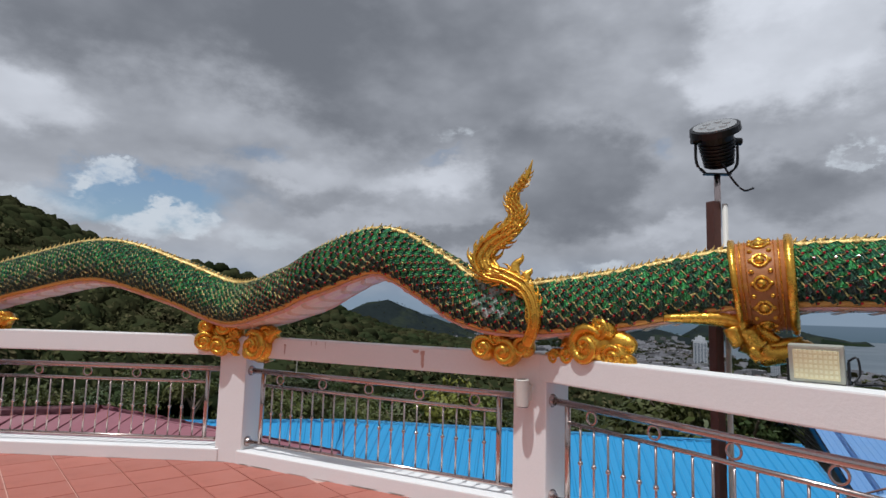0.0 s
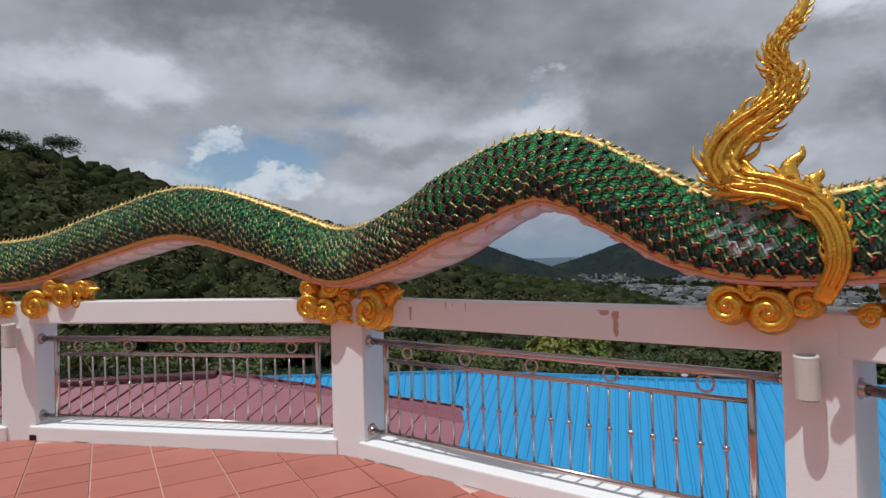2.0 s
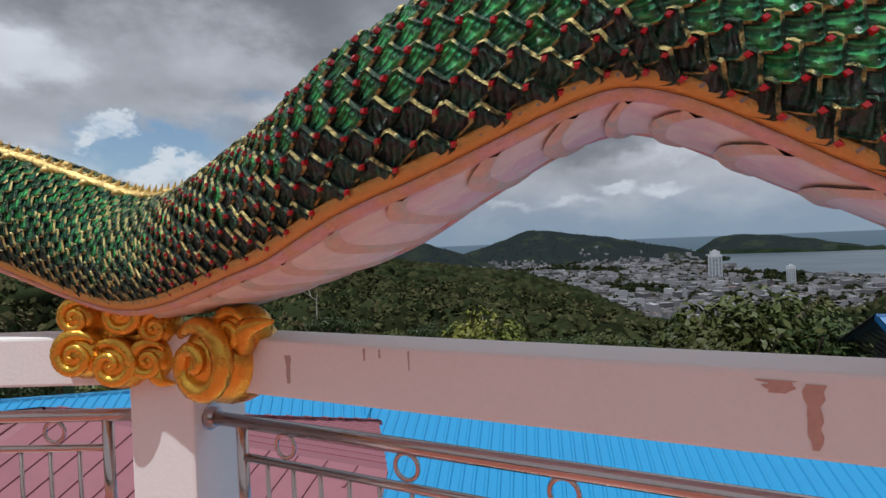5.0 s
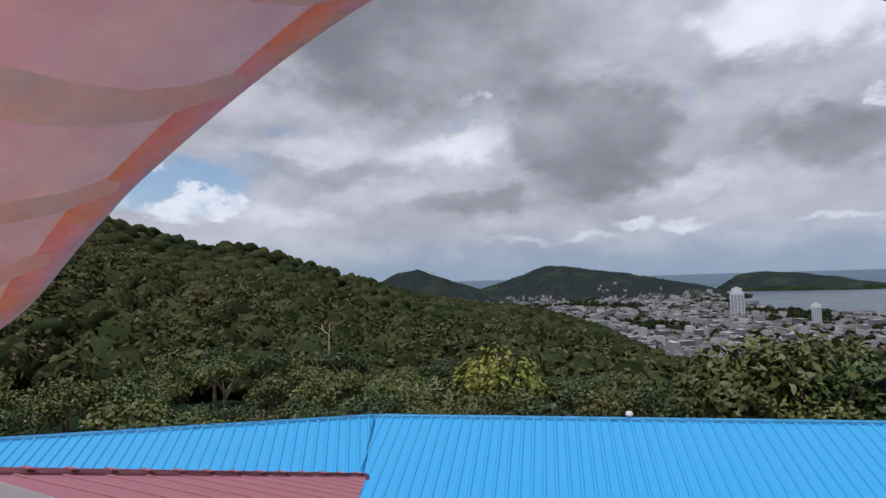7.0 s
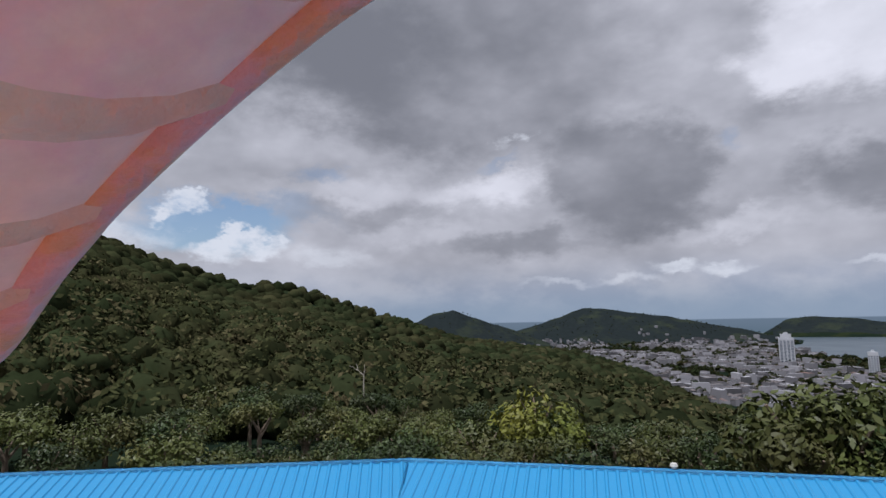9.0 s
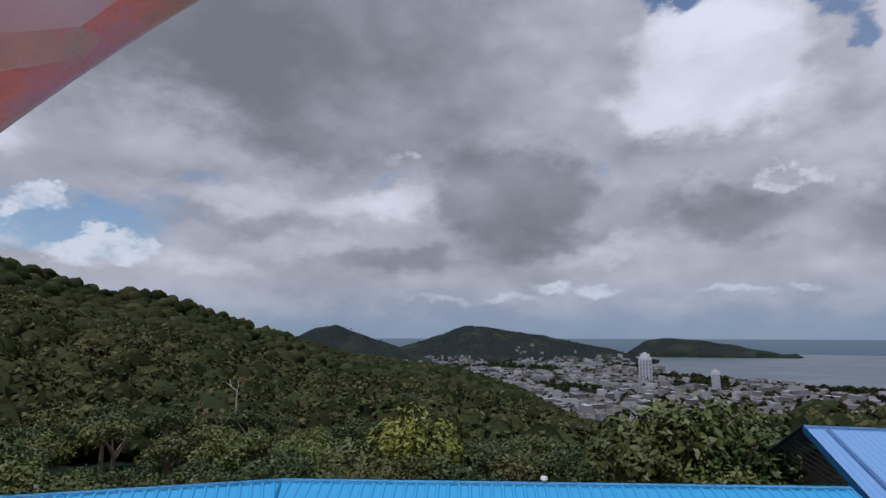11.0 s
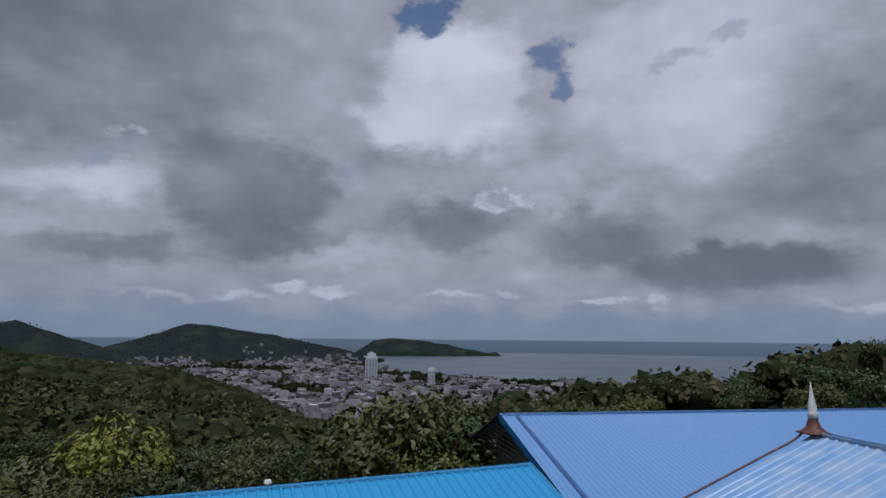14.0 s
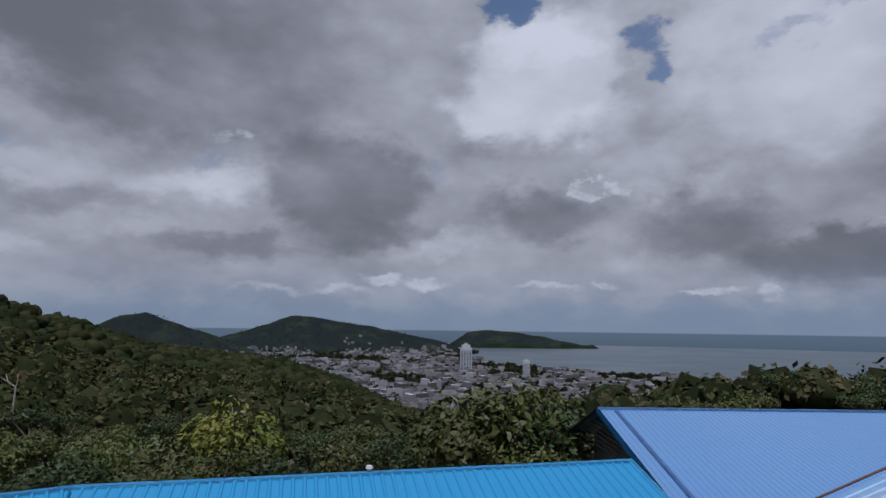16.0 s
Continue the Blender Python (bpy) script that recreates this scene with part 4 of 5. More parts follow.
# ---- lamps on the terrace ----
def make_wall_lamp(x, y, z, turn):
    lamp = empty("wall_lamp", pose(x, y, z, 0, 0, turn) @ Matrix.Scale(1.3, 4), "small white cylindrical wall lamp on the post", "wall lamp", "post lamps")
    bm = rod(bmesh.new(), (0, -0.075, -0.075), (0, -0.085, 0.075), 0.042, sides=24)
    part("shade", bm, PLASTIC, lamp, smooth=False)
    bm = ring(bmesh.new(), pose(0, -0.085, 0.077, 4), 0.036, 0.007, 24, 6)
    part("top_rim", bm, PLASTIC, lamp, smooth=True)
    bm = rod(bmesh.new(), (0, -0.085, 0.06), (0, -0.085, 0.078), 0.032, sides=20)
    part("lens", bm, LENS, lamp)
    bm = rod(bmesh.new(), (0, -0.075, -0.082), (0, -0.075, -0.072), 0.034, sides=20)
    part("lower_lens", bm, BLACK, lamp)
    bm = box(bmesh.new(), pose(0, -0.022, -0.05), 0.045, 0.05, 0.10, 0.01)
    part("bracket", bm, PLASTIC, lamp)


def face_of_post(i, out=0.20):
    p, a = POSTS[i], radians(post_turn(i))
    return p.x + math.sin(a) * out, p.y - math.cos(a) * out, math.degrees(a)


for i, z in ((2, 0.985), (4, 0.985)):
    px, py, pa = face_of_post(i)
    make_wall_lamp(px, py, z, pa)


def make_floodlight():
    m = pose(3.74, 1.20, BEAM_TOP + 0.002, 0, 0, -40)
    lamp = empty("floodlight", m, "square LED floodlight with a yellowish panel resting on the beam", "floodlight")
    tilt = pose(0, 0, 0.005, 12)
    bm = box(bmesh.new(), tilt, 0.25, 0.045, 0.20, 0.012)
    part("housing", bm, material("grey_housing", (0.42, 0.42, 0.36), 0.5, 0.3), lamp)
    bm = box(bmesh.new(), tilt @ Matrix.Translation((0, -0.026, 0.02)), 0.205, 0.006, 0.155, 0.002)
    panel = part("led_panel", bm, LED, lamp)
    dot = None
    spot = material("led_dot", (0.85, 0.80, 0.55), 0.3, vary=0.05, coat=0.5)
    for r in range(6):
        for c in range(9):
            at = tilt @ Matrix.Translation((-0.088 + c * 0.022, -0.031, 0.032 + r * 0.026))
            if dot is None:
                dot = part("led", box(bmesh.new(), Matrix(), 0.013, 0.003, 0.016, 0.001), spot, panel)
            else:
                o = new("led", dot.data)
                o.parent = panel
                o.matrix_local = at
                continue
            dot.matrix_local = at
    for s in (-1, 1):
        bm = box(bmesh.new(), pose(s * 0.135, 0.01, 0), 0.012, 0.03, 0.12, 0.003)
        part("bracket_arm", bm, BLACK, lamp)
    cable = smooth_line([(0.13, 0.03, 0.12), (0.17, 0.02, 0.14), (0.18, 0.01, 0.06), (0.16, -0.02, 0.012), (0.26, 0.03, 0.012), (0.42, 0.05, 0.012)], 5)
    part("cable", tube_along(bmesh.new(), cable, [0.006] * len(cable), 6), BLACK, lamp, smooth=True)


make_floodlight()


def make_spot_pole():
    x, y = 3.80, 2.5
    pole = empty("spotlight_pole", pose(x, y, -18), "brown steel pole with a black spotlight on top", "spotlight")
    part("pole", box(bmesh.new(), pose(0, 0, 0, 0, 0, 20), 0.075, 0.075, 18 + 2.5, 0.006), BROWN, pole)
    part("conduit", rod(bmesh.new(), (0.075, -0.03, 0), (0.075, -0.03, 20.48), 0.02, sides=12), PLASTIC, pole, smooth=True)
    part("stub_pipe", rod(bmesh.new(), (0.035, 0, 20.3), (0.035, 0, 20.72), 0.024, sides=12), STEEL, pole, smooth=True)
    part("plate", box(bmesh.new(), pose(0.035, 0, 20.71), 0.20, 0.06, 0.012, 0.003), BLACK, pole)
    for s in (-1, 1):
        arm = smooth_line([(0.035 + s * 0.09, 0, 20.722), (0.035 + s * 0.155, 0, 20.80), (0.035 + s * 0.16, 0, 20.98)], 4)
        part("yoke_arm", tube_along(bmesh.new(), arm, [0.011] * len(arm), 6), BLACK, pole, smooth=True)
        part("pivot_knob", rod(bmesh.new(), (0.035 + s * 0.14, 0, 20.98), (0.035 + s * 0.19, 0, 20.98), 0.03, sides=14), BLACK, pole)
    axis = Vector((-0.30, -0.46, 0.84)).normalized()
    c = Vector((0.035, 0.0, 20.98))
    bm = rod(bmesh.new(), c - axis * 0.20, c + axis * 0.08, 0.095, 0.135, 28)
    head = part("spot_head", bm, BLACK, pole)
    for k in range(7):
        d = -0.19 + 0.03 * k
        part("cooling_fin", rod(bmesh.new(), c + axis * d, c + axis * (d + 0.008), 0.112 + 0.004 * k, sides=28), BLACK, head)
    part("front_rim", rod(bmesh.new(), c + axis * 0.07, c + axis * 0.12, 0.185, 0.18, 32), BLACK, head)
    lens = part("lens", rod(bmesh.new(), c + axis * 0.118, c + axis * 0.126, 0.155, sides=32), LENS, head)
    side = axis.orthogonal().normalized()
    for k in range(6):
        a = 2 * math.pi * k / 6
        o = side * math.cos(a) + axis.cross(side) * math.sin(a)
        p = c + axis * 0.124 + o * 0.085
        part("led", rod(bmesh.new(), p, p + axis * 0.01, 0.034, 0.026, 14), LENS, head)
    cable = smooth_line([(0.05, -0.05, 20.80), (0.12, -0.07, 20.66), (0.2, -0.07, 20.58), (0.28, -0.06, 20.60)], 6)
    part("cable", tube_along(bmesh.new(), cable, [0.008] * len(cable), 6), BLACK, pole, smooth=True)


make_spot_pole()


# ---- roofs below the terrace ----
def ribbed(name, corner, along, down, length, run, pitch, mat, parent, height=0.045, skew=0.0, cut=None):
    """A corrugated sheet: ribs run down from the top edge; corner is the upper end, along and down are directions."""
    along, down = Vector(along).normalized(), Vector(down)
    up = along.cross(down).normalized()
    if up.z < 0:
        up = -up
    verts, faces = [], []
    n = int(length / pitch)
    prof = ((0.0, 0), (0.62, 0), (0.72, 1), (0.90, 1), (1.0, 0))
    cols = [(k + f) * pitch for k in range(n) for f, h in prof[:-1]]
    lift = [h for k in range(n) for f, h in prof[:-1]]
    for d, h in zip(cols, lift):
        a, b = 0.0, run
        if cut:
            a, b = cut(d)
        p = Vector(corner) + along * d + up * (h * height)
        verts += [p + down * a, p + down * b]
    for i in range(len(cols) - 1):
        faces.append((2 * i, 2 * i + 1, 2 * i + 3, 2 * i + 2))
    ob = sheet(name, verts, faces, mat, parent)
    me = ob.data
    bm = bmesh.new()
    bm.from_mesh(me)
    bmesh.ops.recalc_face_normals(bm, faces=bm.faces)
    if sum(f.normal.z for f in bm.faces) < 0:
        bmesh.ops.reverse_faces(bm, faces=bm.faces)
    bmesh.ops.solidify(bm, geom=bm.faces[:], thickness=0.012)
    bm.to_mesh(me)
    bm.free()
    return ob


def ridge_cap(name, a, b, mat, parent, width=0.32):
    a, b = Vector(a), Vector(b)
    d = (b - a).normalized()
    side = Vector((d.y, -d.x, 0)).normalized()
    bm = bmesh.new()
    rows = []
    for p in (a, b):
        rows.append([bm.verts.new(p + side * s * width / 2 + Vector((0, 0, z))) for s, z in ((-1, -0.05), (-0.8, 0.03), (-0.3, 0.075), (0.3, 0.075), (0.8, 0.03), (1, -0.05))])
    for j in range(5):
        bm.faces.new((rows[0][j], rows[0][j + 1], rows[1][j + 1], rows[1][j]))
    bmesh.ops.solidify(bm, geom=bm.faces[:], thickness=0.01)
    return part(name, bm, mat, parent)


def make_roof_blue():
    base = empty("blue_roof", Matrix.Translation((0, 0, 0)), "bright blue corrugated metal roof below the terrace", "roof")
    bend, right, left = Vector((-2.85, 24.25, -3.32)), Vector((15.75, 22.05, -3.32)), Vector((-26.0, 19.5, -3.32))
    e = (right - bend).normalized()
    slope = Vector((-0.115, -0.993, -0.35))
    ribbed("roof_sheet", bend, e, slope, (right - bend).length, 13.5, 0.36, ROOF_BLUE, base)
    w = (left - bend).normalized()
    slope2 = Vector((0.20, -0.98, -0.36))
    ribbed("roof_sheet", bend, w, slope2, (left - bend).length, 13.5, 0.36, ROOF_BLUE, base, cut=lambda d: (0.0, max(0.4, min(13.5, 13.5))))
    back, back2 = Vector((0.115, 0.993, -0.35)), Vector((-0.20, 0.98, -0.36))
    ribbed("roof_sheet", bend, e, back, (right - bend).length, 5, 0.36, ROOF_BLUE, base)
    ribbed("roof_sheet", bend, w, back2, (left - bend).length, 5, 0.36, ROOF_BLUE, base)
    cap = material("blue_ridge_cap", (0.10, 0.42, 0.72), 0.3, vary=0.12, scale=1.0, coat=0.4)
    ridge_cap("ridge_cap", bend, right + e * 0.05, cap, base)
    ridge_cap("ridge_cap", left, bend, cap, base)
    ridge_cap("verge_trim", right + e * 0.05, right + slope * 13.5 + e * 0.05, cap, base, 0.2)
    ridge_cap("valley_trim", bend + slope * 0.3, bend + (slope + slope2) * 0.5 * 13.4, ROOF_BLUE, base, 0.12)
    wall = bmesh.new()
    box(wall, pose(-4, 20, -24, 0, 0, 0), 34, 5, 17)
    part("wall", wall, CONCRETE, base)
    vent = empty("roof_vent", pose(5.98, 23.2, -3.25), "small white vent cap on the blue roof ridge", "vent")
    part("cap", rod(bmesh.new(), (0, 0, 0.08), (0, 0, 0.17), 0.13, 0.10, 14), PLASTIC, vent)
    part("neck", rod(bmesh.new(), (0, 0, 0), (0, 0, 0.09), 0.08, sides=14), PLASTIC, vent)


def make_roof_red():
    base = empty("red_roof", Matrix(), "faded dusty-red metal roof with a ridge cap", "roof")
    k, c, v = Vector((-5.0, 9.45, -0.46)), Vector((-1.5, 15.8, -2.67)), Vector((-0.2, 8.4, -0.95))
    l = Vector((-15.0, 5.8, -0.46))
    bm = bmesh.new()

    def slab(*pts):
        vs = [bm.verts.new(p) for p in pts]
        bm.faces.new(vs)
    slab(k, v, c)
    slab(k, c, Vector((-7.6, 17.0, -4.2)))
    slab(k, Vector((-7.6, 17.0, -4.2)), Vector((-18.5, 13.0, -4.2)), l)
    slab(k, l, Vector((-16.0, 2.5, -2.2)))
    slab(k, Vector((-16.0, 2.5, -2.2)), Vector((-6.4, 5.8, -2.2)))
    slab(k, Vector((-6.4, 5.8, -2.2)), v)
    slab(v, Vector((-6.4, 5.8, -2.2)), Vector((-0.4, 5.6, -2.2)))
    bmesh.ops.recalc_face_normals(bm, faces=bm.faces)
    if sum(f.normal.z for f in bm.faces) < 0:
        bmesh.ops.reverse_faces(bm, faces=bm.faces)
    bmesh.ops.solidify(bm, geom=bm.faces[:], thickness=0.03)
    part("roof_sheet", bm, ROOF_PINK, base)
    # standing ribs down the slope towards the terrace and down the hip slope
    def rib(p, q):
        d = q - p
        m = Matrix.Translation(p.lerp(q, 0.5) + Vector((0, 0, 0.004))) @ d.to_track_quat("Y", "Z").to_matrix().to_4x4()
        part("rib", box(bmesh.new(), m, 0.04, d.length, 0.013, 0.004), ROOF_PINK, base)
    low_a, low_b = Vector((-16.0, 2.5, -2.2)), Vector((-6.4, 5.8, -2.2))
    for q in range(30):
        rib(l.lerp(k, (q + 0.5) / 30), low_a.lerp(low_b, (q + 0.5) / 30))
    for q in range(1, 13):
        rib(k.lerp(c, q / 13), v.lerp(c, q / 13))
        rib(k.lerp(v, q / 13), low_b.lerp(v, q / 13))
    ridge_cap("ridge_cap", l, k, ROOF_PINK, base, 0.24)
    ridge_cap("hip_cap", k, c, ROOF_PINK, base, 0.24)
    # lapped edges of the cap pieces
    d = (c - k).normalized()
    for q in range(14):
        p = k.lerp(c, (q + 0.5) / 14)
        bm = box(bmesh.new(), Matrix.Translation(p + Vector((0, 0, 0.06))) @ d.to_track_quat("Y", "Z").to_matrix().to_4x4(), 0.2, 0.10, 0.025, 0.004)
        part("cap_lap", bm, ROOF_PINK, base)
    wall = bmesh.new()
    box(wall, pose(-8.5, 8.5, -20, 0, 0, 20), 9, 4, 17.6)
    part("wall", wall, CONCRETE, base)


def make_roof_pale():
    base = empty("hall_roof", Matrix(), "large pale blue metal gable roof with open soffit", "roof")
    a, b = Vector((21.9, 32.6, -3.0)), Vector((60.0, 18.8, -3.0))
    e = (b - a).normalized()
    near, far = Vector((-0.34, -0.94, -0.215)), Vector((0.34, 0.94, -0.62))
    ribbed("roof_sheet", a, e, near, (b - a).length, 32, 0.30, ROOF_PALE, base, 0.022)
    ribbed("roof_sheet", a, e, Vector((0.34, 0.94, -0.35)), (b - a).length, 8, 0.30, ROOF_PALE, base, 0.022)
    trim = material("roof_trim_blue", (0.04, 0.30, 0.66), 0.35, vary=0.1)
    ridge_cap("ridge_cap", a - e * 0.1, b, ROOF_PALE, base, 0.6)
    pale = material("worn_flashing", (0.12, 0.24, 0.52), 0.4, vary=0.4, scale=1.2)
    bm = bmesh.new()
    p, q = a - e * 0.12 + Vector((0, 0, 0.06)), a + near * 32 - e * 0.12 + Vector((0, 0, 0.06))
    vs = [bm.verts.new(x) for x in (p, q, q - Vector((0, 0, 0.34)), p - Vector((0, 0, 0.34)))]
    bm.faces.new(vs)
    bmesh.ops.solidify(bm, geom=bm.faces[:], thickness=0.25)
    part("barge_board", bm, trim, base)
    for d, w in ((0.9, 0.3),):
        ridge_cap("flashing", a + e * d + near * 0.5, a + e * d + near * 20, pale, base, w)
    # gable wall set back under the overhang, with slatted vent
    wall = material("shaded_wall", (0.42, 0.40, 0.38), 0.8, vary=0.3)
    bm = bmesh.new()
    g = a + e * 1.6
    pts = [g + near * 20 - Vector((0, 0, 0.2)), g - Vector((0, 0, 0.2)), g + Vector((0.34, 0.94, -0.35)) * 7 - Vector((0, 0, 0.2))]
    low = [Vector((x.x, x.y, -20)) for x in (pts[0], pts[2])]
    bm.faces.new([bm.verts.new(x) for x in (pts[0], pts[1], pts[2], low[1], low[0])])
    bmesh.ops.solidify(bm, geom=bm.faces[:], thickness=0.2)
    part("gable_wall", bm, wall, base)
    dark = material("dark_timber", (0.05, 0.045, 0.045), 0.7, vary=0.4)
    side = Vector((0.34, 0.94, 0)).normalized()
    for r in range(9):
        z = -3.25 - 0.28 * r
        f0, f1 = -0.6 - r * 0.9, 0.3 + r * 0.75
        p = g - e * 1.2 + side * ((f0 + f1) / 2)
        m = Matrix.Translation((p.x, p.y, z)) @ Matrix((side, -e, Vector((0, 0, 1)))).transposed().to_4x4()
        part("slat", box(bmesh.new(), m, f1 - f0, 0.05, 0.10), dark, base)
    ridge_cap("rear_trim", a - e * 0.1, a - e * 0.1 + Vector((0.34, 0.94, -0.35)) * 8, dark, base, 0.15)


def make_roof_finial():
    base = empty("porch_roof", Matrix(), "weathered light blue metal porch roof with a gable ridge", "roof")
    a = Vector((16.89, 11.84, -0.79))
    e, s = Vector((-0.35, -0.94, 0)).normalized(), Vector((-0.937, 0.349, -0.42))
    worn = material("weathered_blue_sheet", (0.17, 0.33, 0.58), 0.4, vary=0.5, scale=1.6, second=(0.30, 0.40, 0.55), spot=(0.4, 0.65), stretch=(1, 1, 1), bump=0.06)
    ribbed("roof_sheet", a, e, s, 7.0, 5.2, 0.28, worn, base, 0.025)
    ribbed("roof_sheet", a, e, Vector((0.937, -0.349, -0.42)), 7.0, 5.2, 0.28, worn, base, 0.025)
    ridge_cap("ridge_cap", a - e * 0.1, a + e * 7, worn, base, 0.2)
    dark = material("rusty_brown_paint", (0.10, 0.03, 0.02), 0.6, vary=0.5, second=(0.35, 0.15, 0.08), scale=8)
    line = smooth_line([a - e * 0.12 + Vector((0, 0, 0.25)), a - e * 0.12 + s * 0.45 + Vector((0, 0, 0.05)), a - e * 0.12 + s * 1.4 + Vector((0, 0, 0.05)), a - e * 0.12 + s * 5.2 + Vector((0, 0, 0.06))], 6)
    part("barge_board", tube_along(bmesh.new(), line, [0.08] + [0.028] * (len(line) - 1), 6), dark, base)
    fin = empty("spire_finial", Matrix.Translation(a + Vector((0, 0, 0.02))), "weathered white spire finial on a brown flared foot", "finial")
    foot = [(0.0, 0.42), (0.05, 0.30), (0.14, 0.18), (0.26, 0.13), (0.38, 0.10), (0.46, 0.09)]
    bm = bmesh.new()
    tube_along(bm, [(0, 0, z) for z, r in foot], [r for z, r in foot], 14)
    part("foot", bm, dark, fin, smooth=True)
    spire = [(0.36, 0.125), (0.5, 0.12), (0.56, 0.09), (0.66, 0.11), (0.78, 0.075), (0.95, 0.05), (1.12, 0.028), (1.27, 0.004)]
    old = material("weathered_white", (0.62, 0.60, 0.55), 0.7, vary=0.5, scale=7, second=(0.30, 0.20, 0.14))
    bm = bmesh.new()
    tube_along(bm, [(0.02 * z, 0, z) for z, r in spire], [r for z, r in spire], 12)
    part("spire", bm, old, fin, smooth=True)
    for q in range(3):
        bm = bmesh.new()
        tube_along(bm, [(0.10, 0, 0.42 + 0.1 * q), (0.17, 0, 0.46 + 0.1 * q), (0.14, 0, 0.58 + 0.1 * q)], [0.05, 0.035, 0.004], 6)
        part("flame_leaf", bm, old, fin, smooth=True)
    wall = bmesh.new()
    box(wall, pose(15.6, 8.2, -20, 0, 0, -20), 3, 5, 17.5)
    part("wall", wall, CONCRETE, base)


make_roof_blue()
make_roof_red()
make_roof_pale()
make_roof_finial()


# ---- woods ----
def quads_mesh(name, verts, quads, mat, label="", category="", kind="", parent=None):
    """A mesh of many quads from arrays."""
    me = bpy.data.meshes.new(name)
    n, q = len(verts), len(quads)
    me.vertices.add(n)
    me.vertices.foreach_set("co", np.asarray(verts, np.float32).ravel())
    me.loops.add(q * 4)
    me.loops.foreach_set("vertex_index", np.asarray(quads, np.int32).ravel())
    me.polygons.add(q)
    me.polygons.foreach_set("loop_start", np.arange(0, q * 4, 4, dtype=np.int32))
    me.update(calc_edges=True)
    me.validate()
    for m in (mat if isinstance(mat, (list, tuple)) else (mat,)):
        me.materials.append(m)
    ob = new(name, me)
    if parent:
        ob.parent = parent
    return tagged(ob, label, category, "", kind)


def tri_mesh(name, verts, faces, mat, label):
    """A wood of many triangles from arrays."""
    me = bpy.data.meshes.new(name)
    me.vertices.add(len(verts))
    me.vertices.foreach_set("co", verts.astype(np.float32).ravel())
    me.loops.add(len(faces) * 3)
    me.loops.foreach_set("vertex_index", faces.astype(np.int32).ravel())
    me.polygons.add(len(faces))
    me.polygons.foreach_set("loop_start", np.arange(0, len(faces) * 3, 3, dtype=np.int32))
    me.update(calc_edges=True)
    me.materials.append(mat)
    return tagged(new(name, me), label, "woodland", kind="stuff")


def leaf_cloud(rng, count, size, blobs=13, squash=0.75, spread=0.72):
    """Leaf quads of a crown of radius 1: clumps round the limbs, gaps between them."""
    c = rng.normal(size=(blobs, 3))
    c /= np.linalg.norm(c, axis=1)[:, None]
    c[:, 2] = np.abs(c[:, 2]) * 0.9 - 0.25
    c *= rng.uniform(0.45, spread + 0.12, (blobs, 1))
    br = rng.uniform(0.26, 0.48, blobs)
    k = rng.integers(0, blobs, count)
    d = rng.normal(size=(count, 3))
    d /= np.linalg.norm(d, axis=1)[:, None]
    p = c[k] + d * (br[k] * rng.uniform(0.6, 1.08, count))[:, None]
    p[:, 2] *= squash
    nrm = d * 0.85 + rng.normal(size=(count, 3)) * 0.42 + np.array([0, 0, 0.3])
    nrm /= np.linalg.norm(nrm, axis=1)[:, None]
    a = np.cross(nrm, rng.normal(size=(count, 3)))
    a /= np.linalg.norm(a, axis=1)[:, None]
    b = np.cross(nrm, a)
    s = (size * rng.uniform(0.6, 1.4, count))[:, None]
    v = np.stack([p - a * s * 0.9, p + b * s * 0.42 - nrm * s * 0.1, p + a * s * 0.9 - nrm * s * 0.25, p - b * s * 0.42 - nrm * s * 0.1], 1)
    return v.reshape(-1, 3)


def tree_shapes():
    rng = np.random.default_rng(5)
    shapes = []
    for k in range(5):
        v = leaf_cloud(rng, 1750, 0.068, 14 + k * 3, 0.72 + 0.06 * k, 0.70)
        q = np.arange(len(v)).reshape(-1, 4)
        shapes.append((v, q))
    return shapes


def in_view_trees():
    """Trees near the roofs stand singly; those behind them merge into the wood."""
    rng = np.random.default_rng(11)
    spots = []
    for r0, r1, gap in ((26.5, 60, 4.3), (60, 100, 5.6)):
        n = int(1.25 * (r1 * r1 - r0 * r0) / gap ** 2)
        r = np.sqrt(rng.uniform(r0 * r0, r1 * r1, n))
        az = rng.uniform(-58, 72, n)
        for a, d in zip(az, r):
            x, y = d * math.sin(radians(a)), d * math.cos(radians(a))
            side = (x - 21.8) * 0.34 + (y - 32.5) * 0.94
            if x > 14 and side < 9:
                continue
            if y < 26.5 and -26 < x < 16:
                continue
            if all((x - u) ** 2 + (y - w) ** 2 > (gap * 0.72) ** 2 for u, w in spots):
                spots.append((x, y))
    return spots


